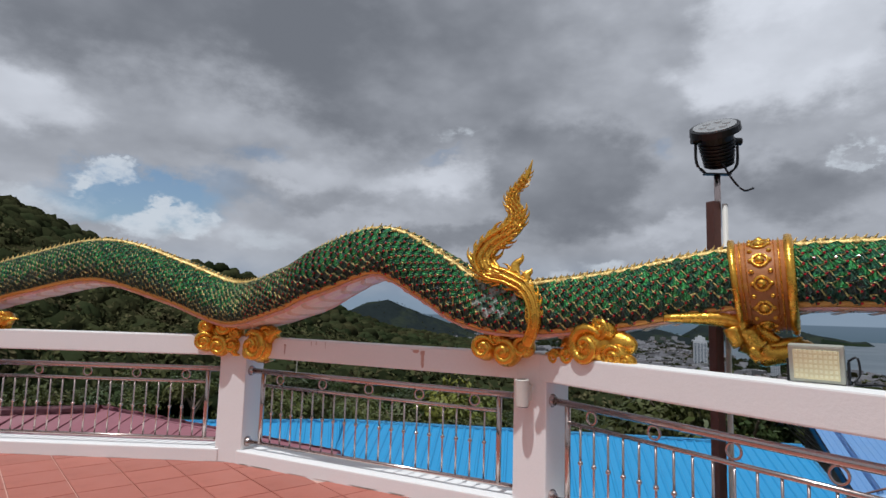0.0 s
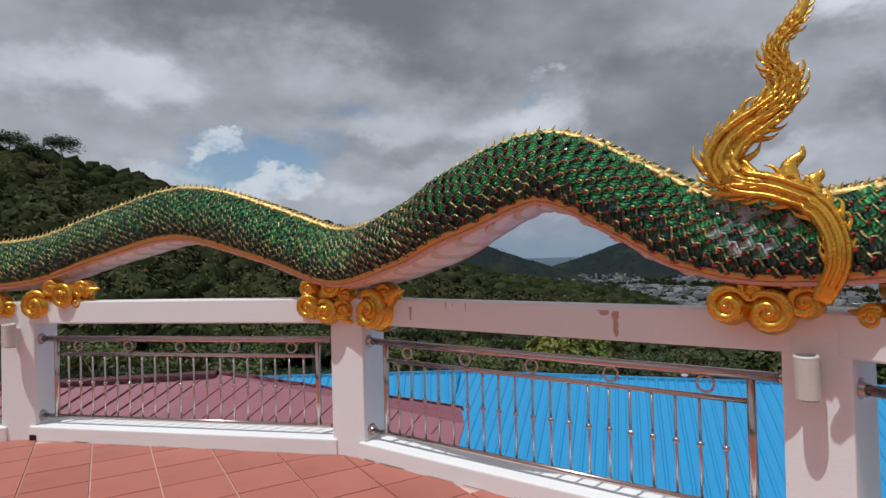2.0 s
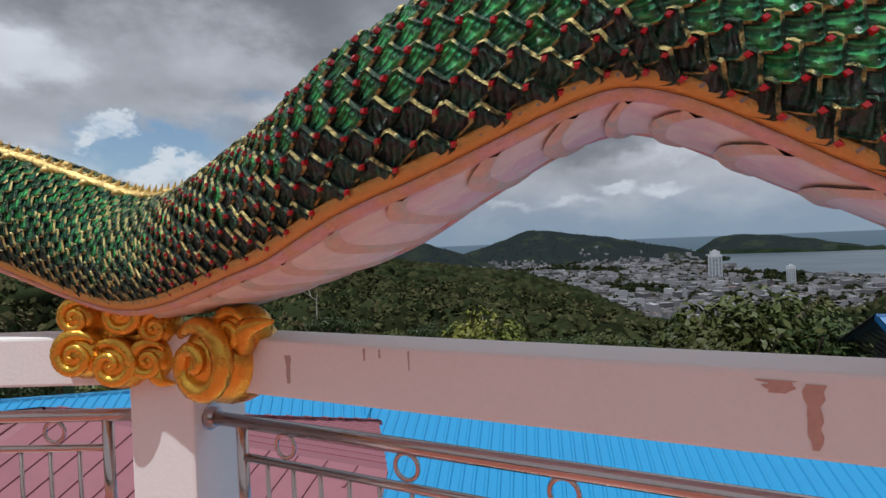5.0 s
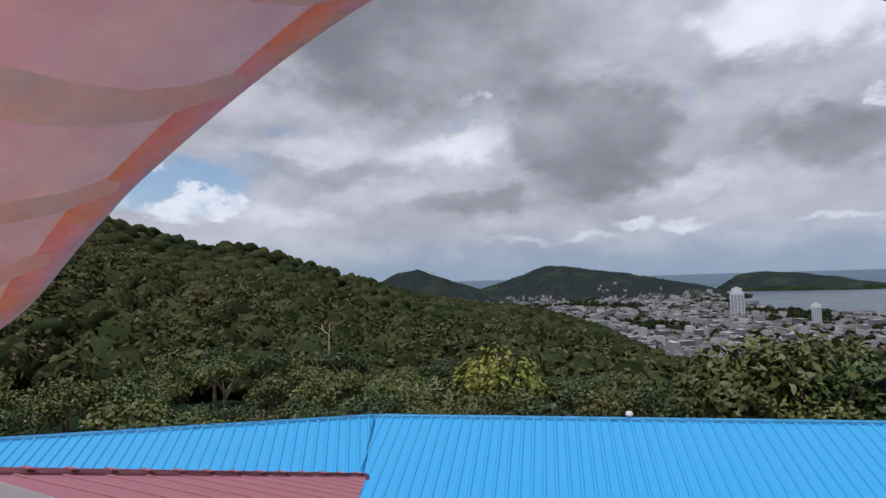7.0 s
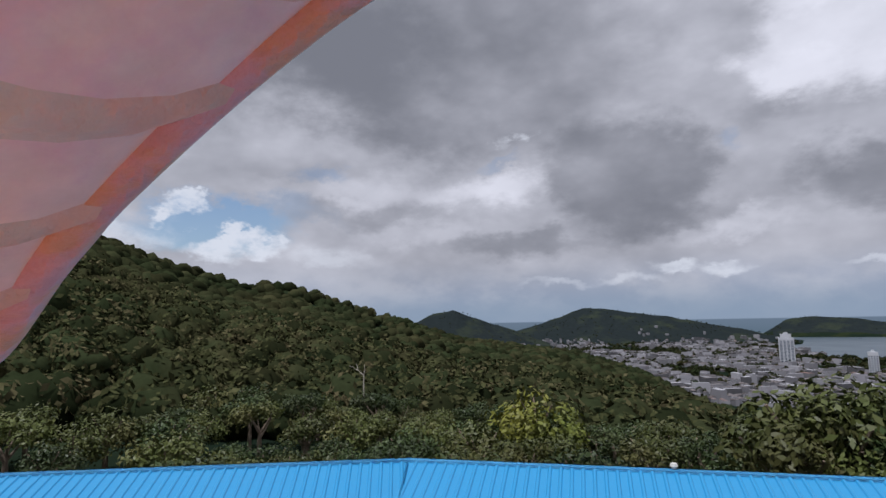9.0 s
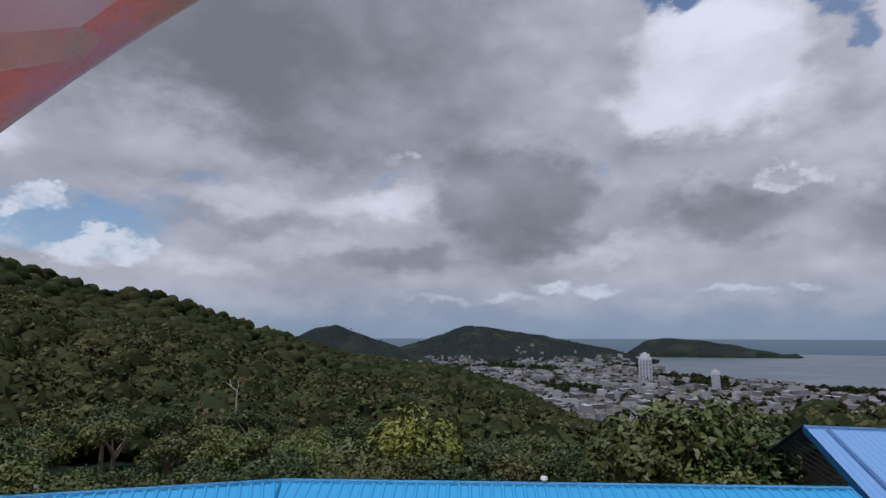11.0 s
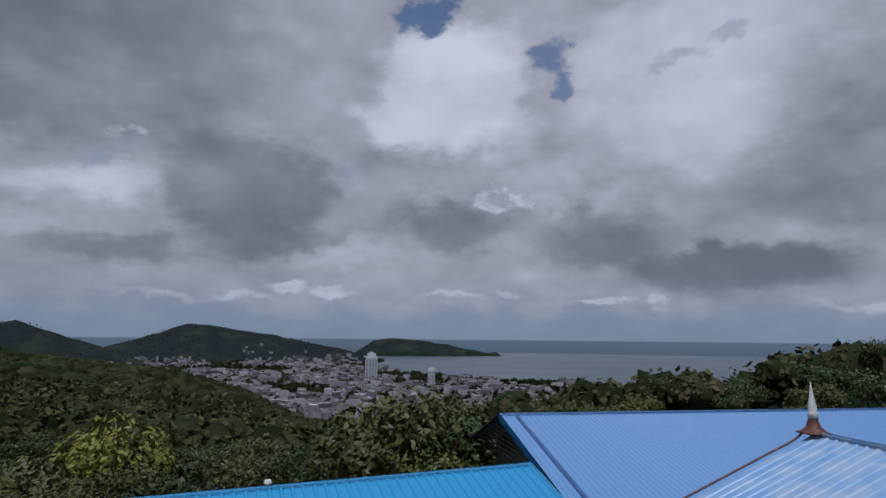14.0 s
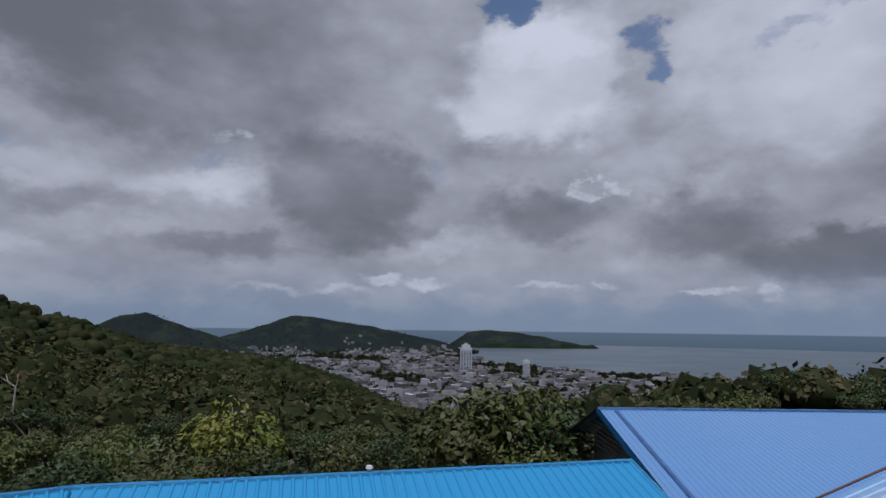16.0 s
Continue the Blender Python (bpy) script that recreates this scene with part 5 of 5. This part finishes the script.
def make_trees():
    rng = random.Random(21)
    shapes = tree_shapes()
    bm = bmesh.new()
    rod(bm, (0, 0, 0), (0.02, 0.01, 0.55), 0.045, 0.03, 7)
    for k in range(5):
        a = k * 2.4
        rod(bm, (0.02, 0.01, 0.42 + 0.03 * k), (0.26 * math.cos(a), 0.26 * math.sin(a), 0.78 + 0.03 * k), 0.02, 0.007, 5)
    protos = []
    trunk_mesh = None
    for mat, kinds in ((LEAF, range(5)), (LEAF_DARK, range(5))):
        for k in kinds:
            protos.append((mat, k))
    meshes = {}
    things = [(x, y, None) for x, y in in_view_trees()]
    for x, y, look_as in things:
        r = math.hypot(x, y)
        z = float(land(x, y))
        tall = rng.uniform(5.2, 8.2)
        if x > 30:
            tall = rng.uniform(5.5, 8.0)
        az = math.degrees(math.atan2(x, y))
        limit = float(band(az, [(-60, 9), (-20, 0), (0, -5), (10, -7.4), (26, -7.4), (28, -5.8), (35, -5.9), (39, -5.0), (44, -4.3), (49, -3.2), (56, -2.6), (60, -1.7), (66, 0.8), (72, 1.8)]))
        tall = min(tall, 1.6 + r * math.tan(radians(limit)) - z + rng.uniform(-0.5, 0.3))
        mat, k = rng.choice(protos)
        if tall < 2.6:
            continue
        place_tree(x, y, z, tall, rng.uniform(0.42, 0.55), mat, k, shapes, meshes, rng.uniform(0, 360), bm)
    # the rounded yellowish tree, the tall one before the town, and a few against the sky
    place_tree(2.9, 84.0, -19.0, 11.6, 0.62, LEAF_YELLOW, 1, shapes, meshes, 40, bm, "broad yellow-green tree standing out of the wood")
    for dx, dy, top, h, k in ((20.0, 43.0, -1.6, 15.0, 2), (23.0, 41.5, -3.2, 12.0, 3), (17.0, 41.0, -4.0, 12.0, 0), (25.5, 44.0, -3.4, 12.0, 4), (20.5, 39.5, -5.0, 10.0, 1)):
        place_tree(dx, dy, top - h, h, 0.36, LEAF if k != 3 else LEAF_DARK, k, shapes, meshes, k * 70, bm, "tall leafy tree in front of the distant town")
    place_tree(-168.0, 180.0, float(land(-168, 180)) - 1.0, 9.5, 0.6, DRY, 2, shapes, meshes, 15, bm, "half-bare brownish tree on the wooded slope")
    place_tree(-118.0, 196.0, float(land(-118, 196)) - 1.0, 8.0, 0.6, DRY, 3, shapes, meshes, 75, bm, "half-bare brownish tree on the wooded slope")
    bm.free()


def place_tree(x, y, z, tall, wide, mat, k, shapes, meshes, turn, trunk_bm, label="broad-leaved tree of the hillside wood"):
    tree = empty("tree", pose(x, y, z, 0, 0, turn), label, "tree", "trees below the terrace")
    key = (mat.name, k)
    if key not in meshes:
        v, q = shapes[k]
        meshes[key] = quads_mesh("crown", v, q, mat, parent=tree)
        crown = meshes[key]
    else:
        crown = new("crown", meshes[key].data)
        crown.parent = tree
    rad = tall * wide
    high = float(shapes[k][0][:, 2].max())
    crown.location, crown.scale = (0, 0, tall - rad * high), (rad, rad, rad)
    if "trunk" not in meshes:
        me = bpy.data.meshes.new("trunk")
        trunk_bm.to_mesh(me)
        me.materials.append(BARK)
        meshes["trunk"] = me
    trunk = new("trunk", meshes["trunk"])
    trunk.parent, trunk.scale = tree, (tall, tall, tall)
    trunk.location = (0, 0, -0.4)


def make_wood():
    rng = np.random.default_rng(3)
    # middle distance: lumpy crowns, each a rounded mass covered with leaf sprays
    bm = bmesh.new()
    bmesh.ops.create_icosphere(bm, subdivisions=2, radius=1)
    ball = np.array([v.co[:] for v in bm.verts])
    tris = np.array([[v.index for v in f.verts] for f in bm.faces])
    bm.free()

    def lump(d, k):
        """Radius of crown k along the direction d."""
        p = Vector(d)
        return 0.80 + 0.50 * noise.noise(p * 1.9 + Vector((k * 9, 0, 0))) + 0.30 * noise.noise(p * 4.6 + Vector((k * 5, 3, 0)))
    protos = []
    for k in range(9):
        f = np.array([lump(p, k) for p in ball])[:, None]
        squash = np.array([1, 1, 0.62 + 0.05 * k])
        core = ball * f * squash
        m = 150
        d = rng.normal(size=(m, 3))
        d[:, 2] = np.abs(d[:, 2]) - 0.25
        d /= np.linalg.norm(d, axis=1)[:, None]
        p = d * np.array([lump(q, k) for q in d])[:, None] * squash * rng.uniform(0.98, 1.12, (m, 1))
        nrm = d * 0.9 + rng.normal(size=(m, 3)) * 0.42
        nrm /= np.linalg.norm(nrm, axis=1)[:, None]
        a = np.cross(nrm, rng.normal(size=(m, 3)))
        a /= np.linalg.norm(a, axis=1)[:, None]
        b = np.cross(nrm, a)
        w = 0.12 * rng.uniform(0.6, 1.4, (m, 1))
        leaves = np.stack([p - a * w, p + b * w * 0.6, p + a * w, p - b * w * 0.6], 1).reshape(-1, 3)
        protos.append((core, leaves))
    n = 2300
    r = np.sqrt(rng.uniform(97 ** 2, 290 ** 2, n))
    az = np.radians(rng.uniform(-56, 70, n))
    x, y = r * np.sin(az), r * np.cos(az)
    z = land(x, y)
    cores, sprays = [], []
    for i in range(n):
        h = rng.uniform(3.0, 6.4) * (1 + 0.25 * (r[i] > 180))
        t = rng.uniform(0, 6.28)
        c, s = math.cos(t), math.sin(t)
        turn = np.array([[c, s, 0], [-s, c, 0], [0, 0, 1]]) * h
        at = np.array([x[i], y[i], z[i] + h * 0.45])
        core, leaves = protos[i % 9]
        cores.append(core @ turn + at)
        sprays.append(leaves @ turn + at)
    sprays = np.concatenate(sprays)
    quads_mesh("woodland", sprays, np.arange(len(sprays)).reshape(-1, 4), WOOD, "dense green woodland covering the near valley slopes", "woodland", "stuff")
    # cores take the dark forest colour, which stands in for shade inside the crowns
    tri_mesh("woodland_crowns", np.concatenate(cores), np.concatenate([tris + i * len(ball) for i in range(n)]), FOREST, "dark inner masses of tree crowns on the near valley slopes, shade in their colour")
    # far slopes: rounded uneven crowns
    bm = bmesh.new()
    bmesh.ops.create_icosphere(bm, subdivisions=2, radius=1)
    ball = np.array([v.co[:] for v in bm.verts])
    tris = np.array([[v.index for v in f.verts] for f in bm.faces])
    bm.free()
    protos = []
    for k in range(8):
        f = np.array([0.72 + 0.5 * noise.noise(Vector(p) * 2.1 + Vector((k * 9, 0, 0))) + 0.25 * noise.noise(Vector(p) * 5.0 + Vector((k * 5, 3, 0))) for p in ball])
        protos.append(ball * f[:, None] * np.array([1, 1, 0.9]))
    n = 5200
    r = np.concatenate([np.sqrt(rng.uniform(280 ** 2, 1080 ** 2, n)), np.sqrt(rng.uniform(230 ** 2, 420 ** 2, 1500))])
    az = np.radians(np.concatenate([rng.uniform(-56, 24, n), rng.uniform(-56, -16, 1500)]))
    x, y = r * np.sin(az), r * np.cos(az)
    z = land(x, y)
    keep = z > SEA + 12
    x, y, z, r = x[keep], y[keep], z[keep], r[keep]
    # crowns on the headlands across the bay
    hr, ha = rng.uniform(2350, 4450, 3000), np.radians(rng.uniform(-16, 36, 3000))
    hx, hy = hr * np.sin(ha), hr * np.cos(ha)
    hz = land(hx, hy)
    on = hz > SEA + 22
    x, y, z, r = np.append(x, hx[on]), np.append(y, hy[on]), np.append(z, hz[on]), np.append(r, np.full(on.sum(), -300.0))
    size = rng.uniform(3.6, 8.0, len(x)) * (0.75 + r / 1300)
    verts = np.concatenate([protos[i % 8] * size[i] + np.array([x[i], y[i], z[i] + size[i] * 0.35]) for i in range(len(x))])
    faces = np.concatenate([tris + i * len(ball) for i in range(len(x))])
    tri_mesh("far_woodland", verts, faces, FOREST, "dark green forest on the far ridge")
    # bare pale tree and the two umbrella-shaped trees on the skyline
    dead = empty("dead_tree", pose(-27, 106, float(land(-27, 106))), "bare pale dead tree rising from the wood", "tree")
    top = -6.9 - float(land(-27, 106))
    part("trunk", rod(bmesh.new(), (0, 0, 0), (0.1, 0, top * 0.93), 0.22, 0.10, 8), DEADWOOD, dead)
    for pts in ([(0.1, 0, top * 0.9), (-0.9, 0, top * 0.98), (-2.0, 0, top * 1.06), (-2.6, 0, top * 1.07)], [(0.1, 0, top * 0.9), (0.3, 0, top * 1.0), (0.2, 0, top * 1.1)], [(-0.9, 0, top * 0.98), (-1.3, 0.2, top * 1.1)]):
        part("branch", tube_along(bmesh.new(), pts, [0.09 - 0.025 * k for k in range(len(pts))], 6), DEADWOOD, dead)
    shapes = tree_shapes()
    for a, d, el, w in ((-44.2, 300, 10.9, 8.5), (-47.7, 310, 10.9, 9.0), (-46.3, 305, 10.2, 7.0)):
        x, y = d * math.sin(radians(a)), d * math.cos(radians(a))
        top = 1.6 + d * math.tan(radians(el))
        t = empty("skyline_tree", pose(x, y, top - 16), "dark umbrella-shaped tree on the ridge skyline", "tree", "skyline trees")
        part("trunk", rod(bmesh.new(), (0, 0, 0), (0, 0, 12), 0.45, 0.25, 7), BARK, t)
        v, q = shapes[3]
        c = quads_mesh("crown", v * np.array([w, w, 6.5]), q, LEAF_DARK, parent=t)
        c.location = (0, 0, 12)


# ---- the town on the bay ----
TOWN = material("town_walls", (0.27, 0.265, 0.285), 0.8, vary=0.35, scale=0.03, second=(0.20, 0.19, 0.20), random_by="island", jitter=0.75, bump=0)
TOWN_ROOF = material("town_roofs", (0.12, 0.105, 0.105), 0.8, vary=0.5, scale=0.01, second=(0.20, 0.11, 0.085), random_by="island", jitter=0.5, bump=0)


def make_town():
    rng = np.random.default_rng(8)
    verts, faces, slots = [], [], []

    def block(x, y, z, w, d, h, turn, pitched):
        c, s = math.cos(turn), math.sin(turn)

        def at(a, b, k):
            return (x + a * c - b * s, y + a * s + b * c, z + k)
        o = len(verts)
        verts.extend(at(a * w / 2, b * d / 2, k) for k in (-6, h) for a, b in ((-1, -1), (1, -1), (1, 1), (-1, 1)))
        for i in range(4):
            j = (i + 1) % 4
            faces.append((o + i, o + j, o + 4 + j, o + 4 + i))
            slots.append(0)
        p = len(verts)
        if pitched:
            verts.extend(at(a * w * 0.54, b * d * 0.54, h) for a, b in ((-1, -1), (1, -1), (1, 1), (-1, 1)))
            verts.extend((at(-w * 0.3, 0, h + d * 0.25), at(w * 0.3, 0, h + d * 0.25)))
            faces.extend(((p, p + 1, p + 5, p + 4), (p + 1, p + 2, p + 5), (p + 2, p + 3, p + 4, p + 5), (p + 3, p, p + 4)))
            slots.extend((1, 1, 1, 1))
        else:
            verts.extend(at(a * w * 0.5, b * d * 0.5, h + 0.3) for a, b in ((-1, -1), (1, -1), (1, 1), (-1, 1)))
            faces.append((p, p + 1, p + 2, p + 3))
            slots.append(1 if rng.random() < 0.45 else 0)
    made = 0
    while made < 6500:
        az, r = rng.uniform(-1, 58), math.sqrt(rng.uniform(950 ** 2, 3000 ** 2))
        a = radians(az)
        x, y = r * math.sin(a), r * math.cos(a)
        z = float(land(x, y))
        if not SEA + 1.5 < z < SEA + 30 or (z > SEA + 8 and rng.random() < 0.75):
            continue
        if noise.noise((x / 210, y / 210, 4.4)) < -0.22:
            continue
        big = rng.random()
        if big < 0.10:
            w, d, h = rng.uniform(14, 34), rng.uniform(8, 12), rng.uniform(10, 20)
        elif big < 0.16:
            w, d, h = rng.uniform(20, 45), rng.uniform(12, 20), rng.uniform(5, 9)
        else:
            w, d, h = rng.uniform(5, 12), rng.uniform(5, 9), rng.uniform(4, 10)
        block(x, y, z, w, d, h, rng.choice([0.3, 1.87]) + rng.uniform(-0.15, 0.15), big > 0.55)
        made += 1
    # villas on the headland slope
    for _ in range(14):
        az, r = rng.uniform(11, 23), rng.uniform(2780, 3100)
        x, y = r * math.sin(radians(az)), r * math.cos(radians(az))
        z = float(land(x, y))
        if z > SEA + 10:
            block(x, y, z, rng.uniform(8, 20), rng.uniform(8, 12), rng.uniform(5, 9), rng.uniform(0, 3), False)
    ob = sheet("town", verts, faces, [TOWN, TOWN_ROOF], None, False, slots)
    tagged(ob, "crowded pale town of low concrete buildings beside the bay", "town", kind="stuff")
    # palms and street trees between the houses
    tv = []
    proto = leaf_cloud(rng, 26, 0.5, 6, 0.7)
    for _ in range(5200):
        az, r = rng.uniform(-2, 58), math.sqrt(rng.uniform(1000 ** 2, 3100 ** 2))
        x, y = r * math.sin(radians(az)), r * math.cos(radians(az))
        z = float(land(x, y))
        if SEA + 1.5 < z < SEA + 14:
            s = rng.uniform(6, 13)
            tv.append(proto * s + np.array([x, y, z + s * 0.5]))
    tv = np.concatenate(tv)
    quads_mesh("town_trees", tv, np.arange(len(tv)).reshape(-1, 4), FOREST, "dark trees between the houses of the town", "woodland", "stuff")


def make_tower(x, y, top, w, d, turn, name, label, tiers=1):
    z = SEA + 2
    h = top - z
    t = empty(name, pose(x, y, z, 0, 0, turn), label, "tower block")
    wall = material("tower_render", (0.52, 0.53, 0.56), 0.6, vary=0.2, scale=0.08, bump=0)
    glass = material("tower_windows", (0.10, 0.13, 0.17), 0.2, vary=0.2, scale=0.1, bump=0)
    for k in range(tiers):
        f = 1 - 0.28 * k
        part("wall", box(bmesh.new(), pose(0, 0, 0), w * f, d * f, h if k == tiers - 1 else h * 0.88), wall, t)
    strip = None
    for sx in (-0.36, -0.12, 0.12, 0.36):
        for fl in range(int(h * 0.8 / 3.6)):
            p = (sx * w, -d / 2 - 0.1, 4 + fl * 3.6)
            if strip is None:
                strip = part("window", box(bmesh.new(), Matrix(), w * 0.15, 0.4, 1.9), glass, t)
            else:
                o = new("window", strip.data)
                o.parent, o.location = t, p
                continue
            strip.location = p
    part("roof_house", box(bmesh.new(), pose(0, 0, h), w * 0.3, d * 0.4, 4), wall, t)


make_trees()
make_wood()
make_town()
make_tower(675, 1598, -49, 34, 24, -20, "hotel_tower", "tall pale high-rise tower in the distant town", 2)
make_tower(721, 1315, -79, 18, 15, -30, "apartment_tower", "pale apartment tower beside the bay in the town", 1)
make_tower(226, 915, -113, 40, 12, 12, "white_hotel", "long white hotel block at the edge of the wood", 1)

# ---- floor tiles ----
TILE_SIZE = 0.445


def make_tiles():
    u, v = Vector((0.663, -0.748)), Vector((0.748, 0.663))
    origin = Vector((-3.45, 4.15))
    gap = 0.012
    bm = box(bmesh.new(), Matrix(), TILE_SIZE - gap, TILE_SIZE - gap, 0.014, 0.002)
    me = bpy.data.meshes.new("tile")
    bm.to_mesh(me)
    bm.free()
    me.materials.append(TILE)
    edge = [(POSTS[i], POSTS[i + 1]) for i in range(len(POSTS) - 1)]
    turn = math.degrees(math.atan2(u.y, u.x))
    spots = []
    for i in range(-24, 25):
        for j in range(-24, 25):
            p = origin + u * ((i + 0.5) * TILE_SIZE) + v * ((j + 0.5) * TILE_SIZE)
            if not (-8.5 < p.x < 4.6 and p.y > -5):
                continue
            depth = min(((b - a).normalized().x * (p.y - a.y) - (b - a).normalized().y * (p.x - a.x)) * -1 for a, b in edge)
            if depth > -0.02:
                spots.append((p.x + 0.0, p.y, depth))
    spots.sort(key=lambda s: (s[0] + 1.0) ** 2 + (s[1] - 3.2) ** 2)
    for x, y, d in spots[:300]:
        o = new("tile", me)
        o.parent = SLAB
        o.matrix_local = pose(x, y, -0.0125 + 0.0006 * math.sin(x * 91 + y * 57), 0, 0, turn)
    verts, faces = [], []
    for x, y, d in spots[300:]:
        m = pose(x, y, 0, 0, 0, turn)
        o = len(verts)
        h = (TILE_SIZE - gap) / 2
        verts += [m @ Vector((a * h, b * h, z)) for z in (-0.0125, 0.0012) for a, b in ((-1, -1), (1, -1), (1, 1), (-1, 1))]
        faces += [(o + 4, o + 5, o + 6, o + 7)] + [(o + i, o + (i + 1) % 4, o + 4 + (i + 1) % 4, o + 4 + i) for i in range(4)]
    rest = sheet("tile_field", verts, faces, TILE, SLAB)
    tagged(rest, "further terracotta tiles", kind="stuff")


make_tiles()
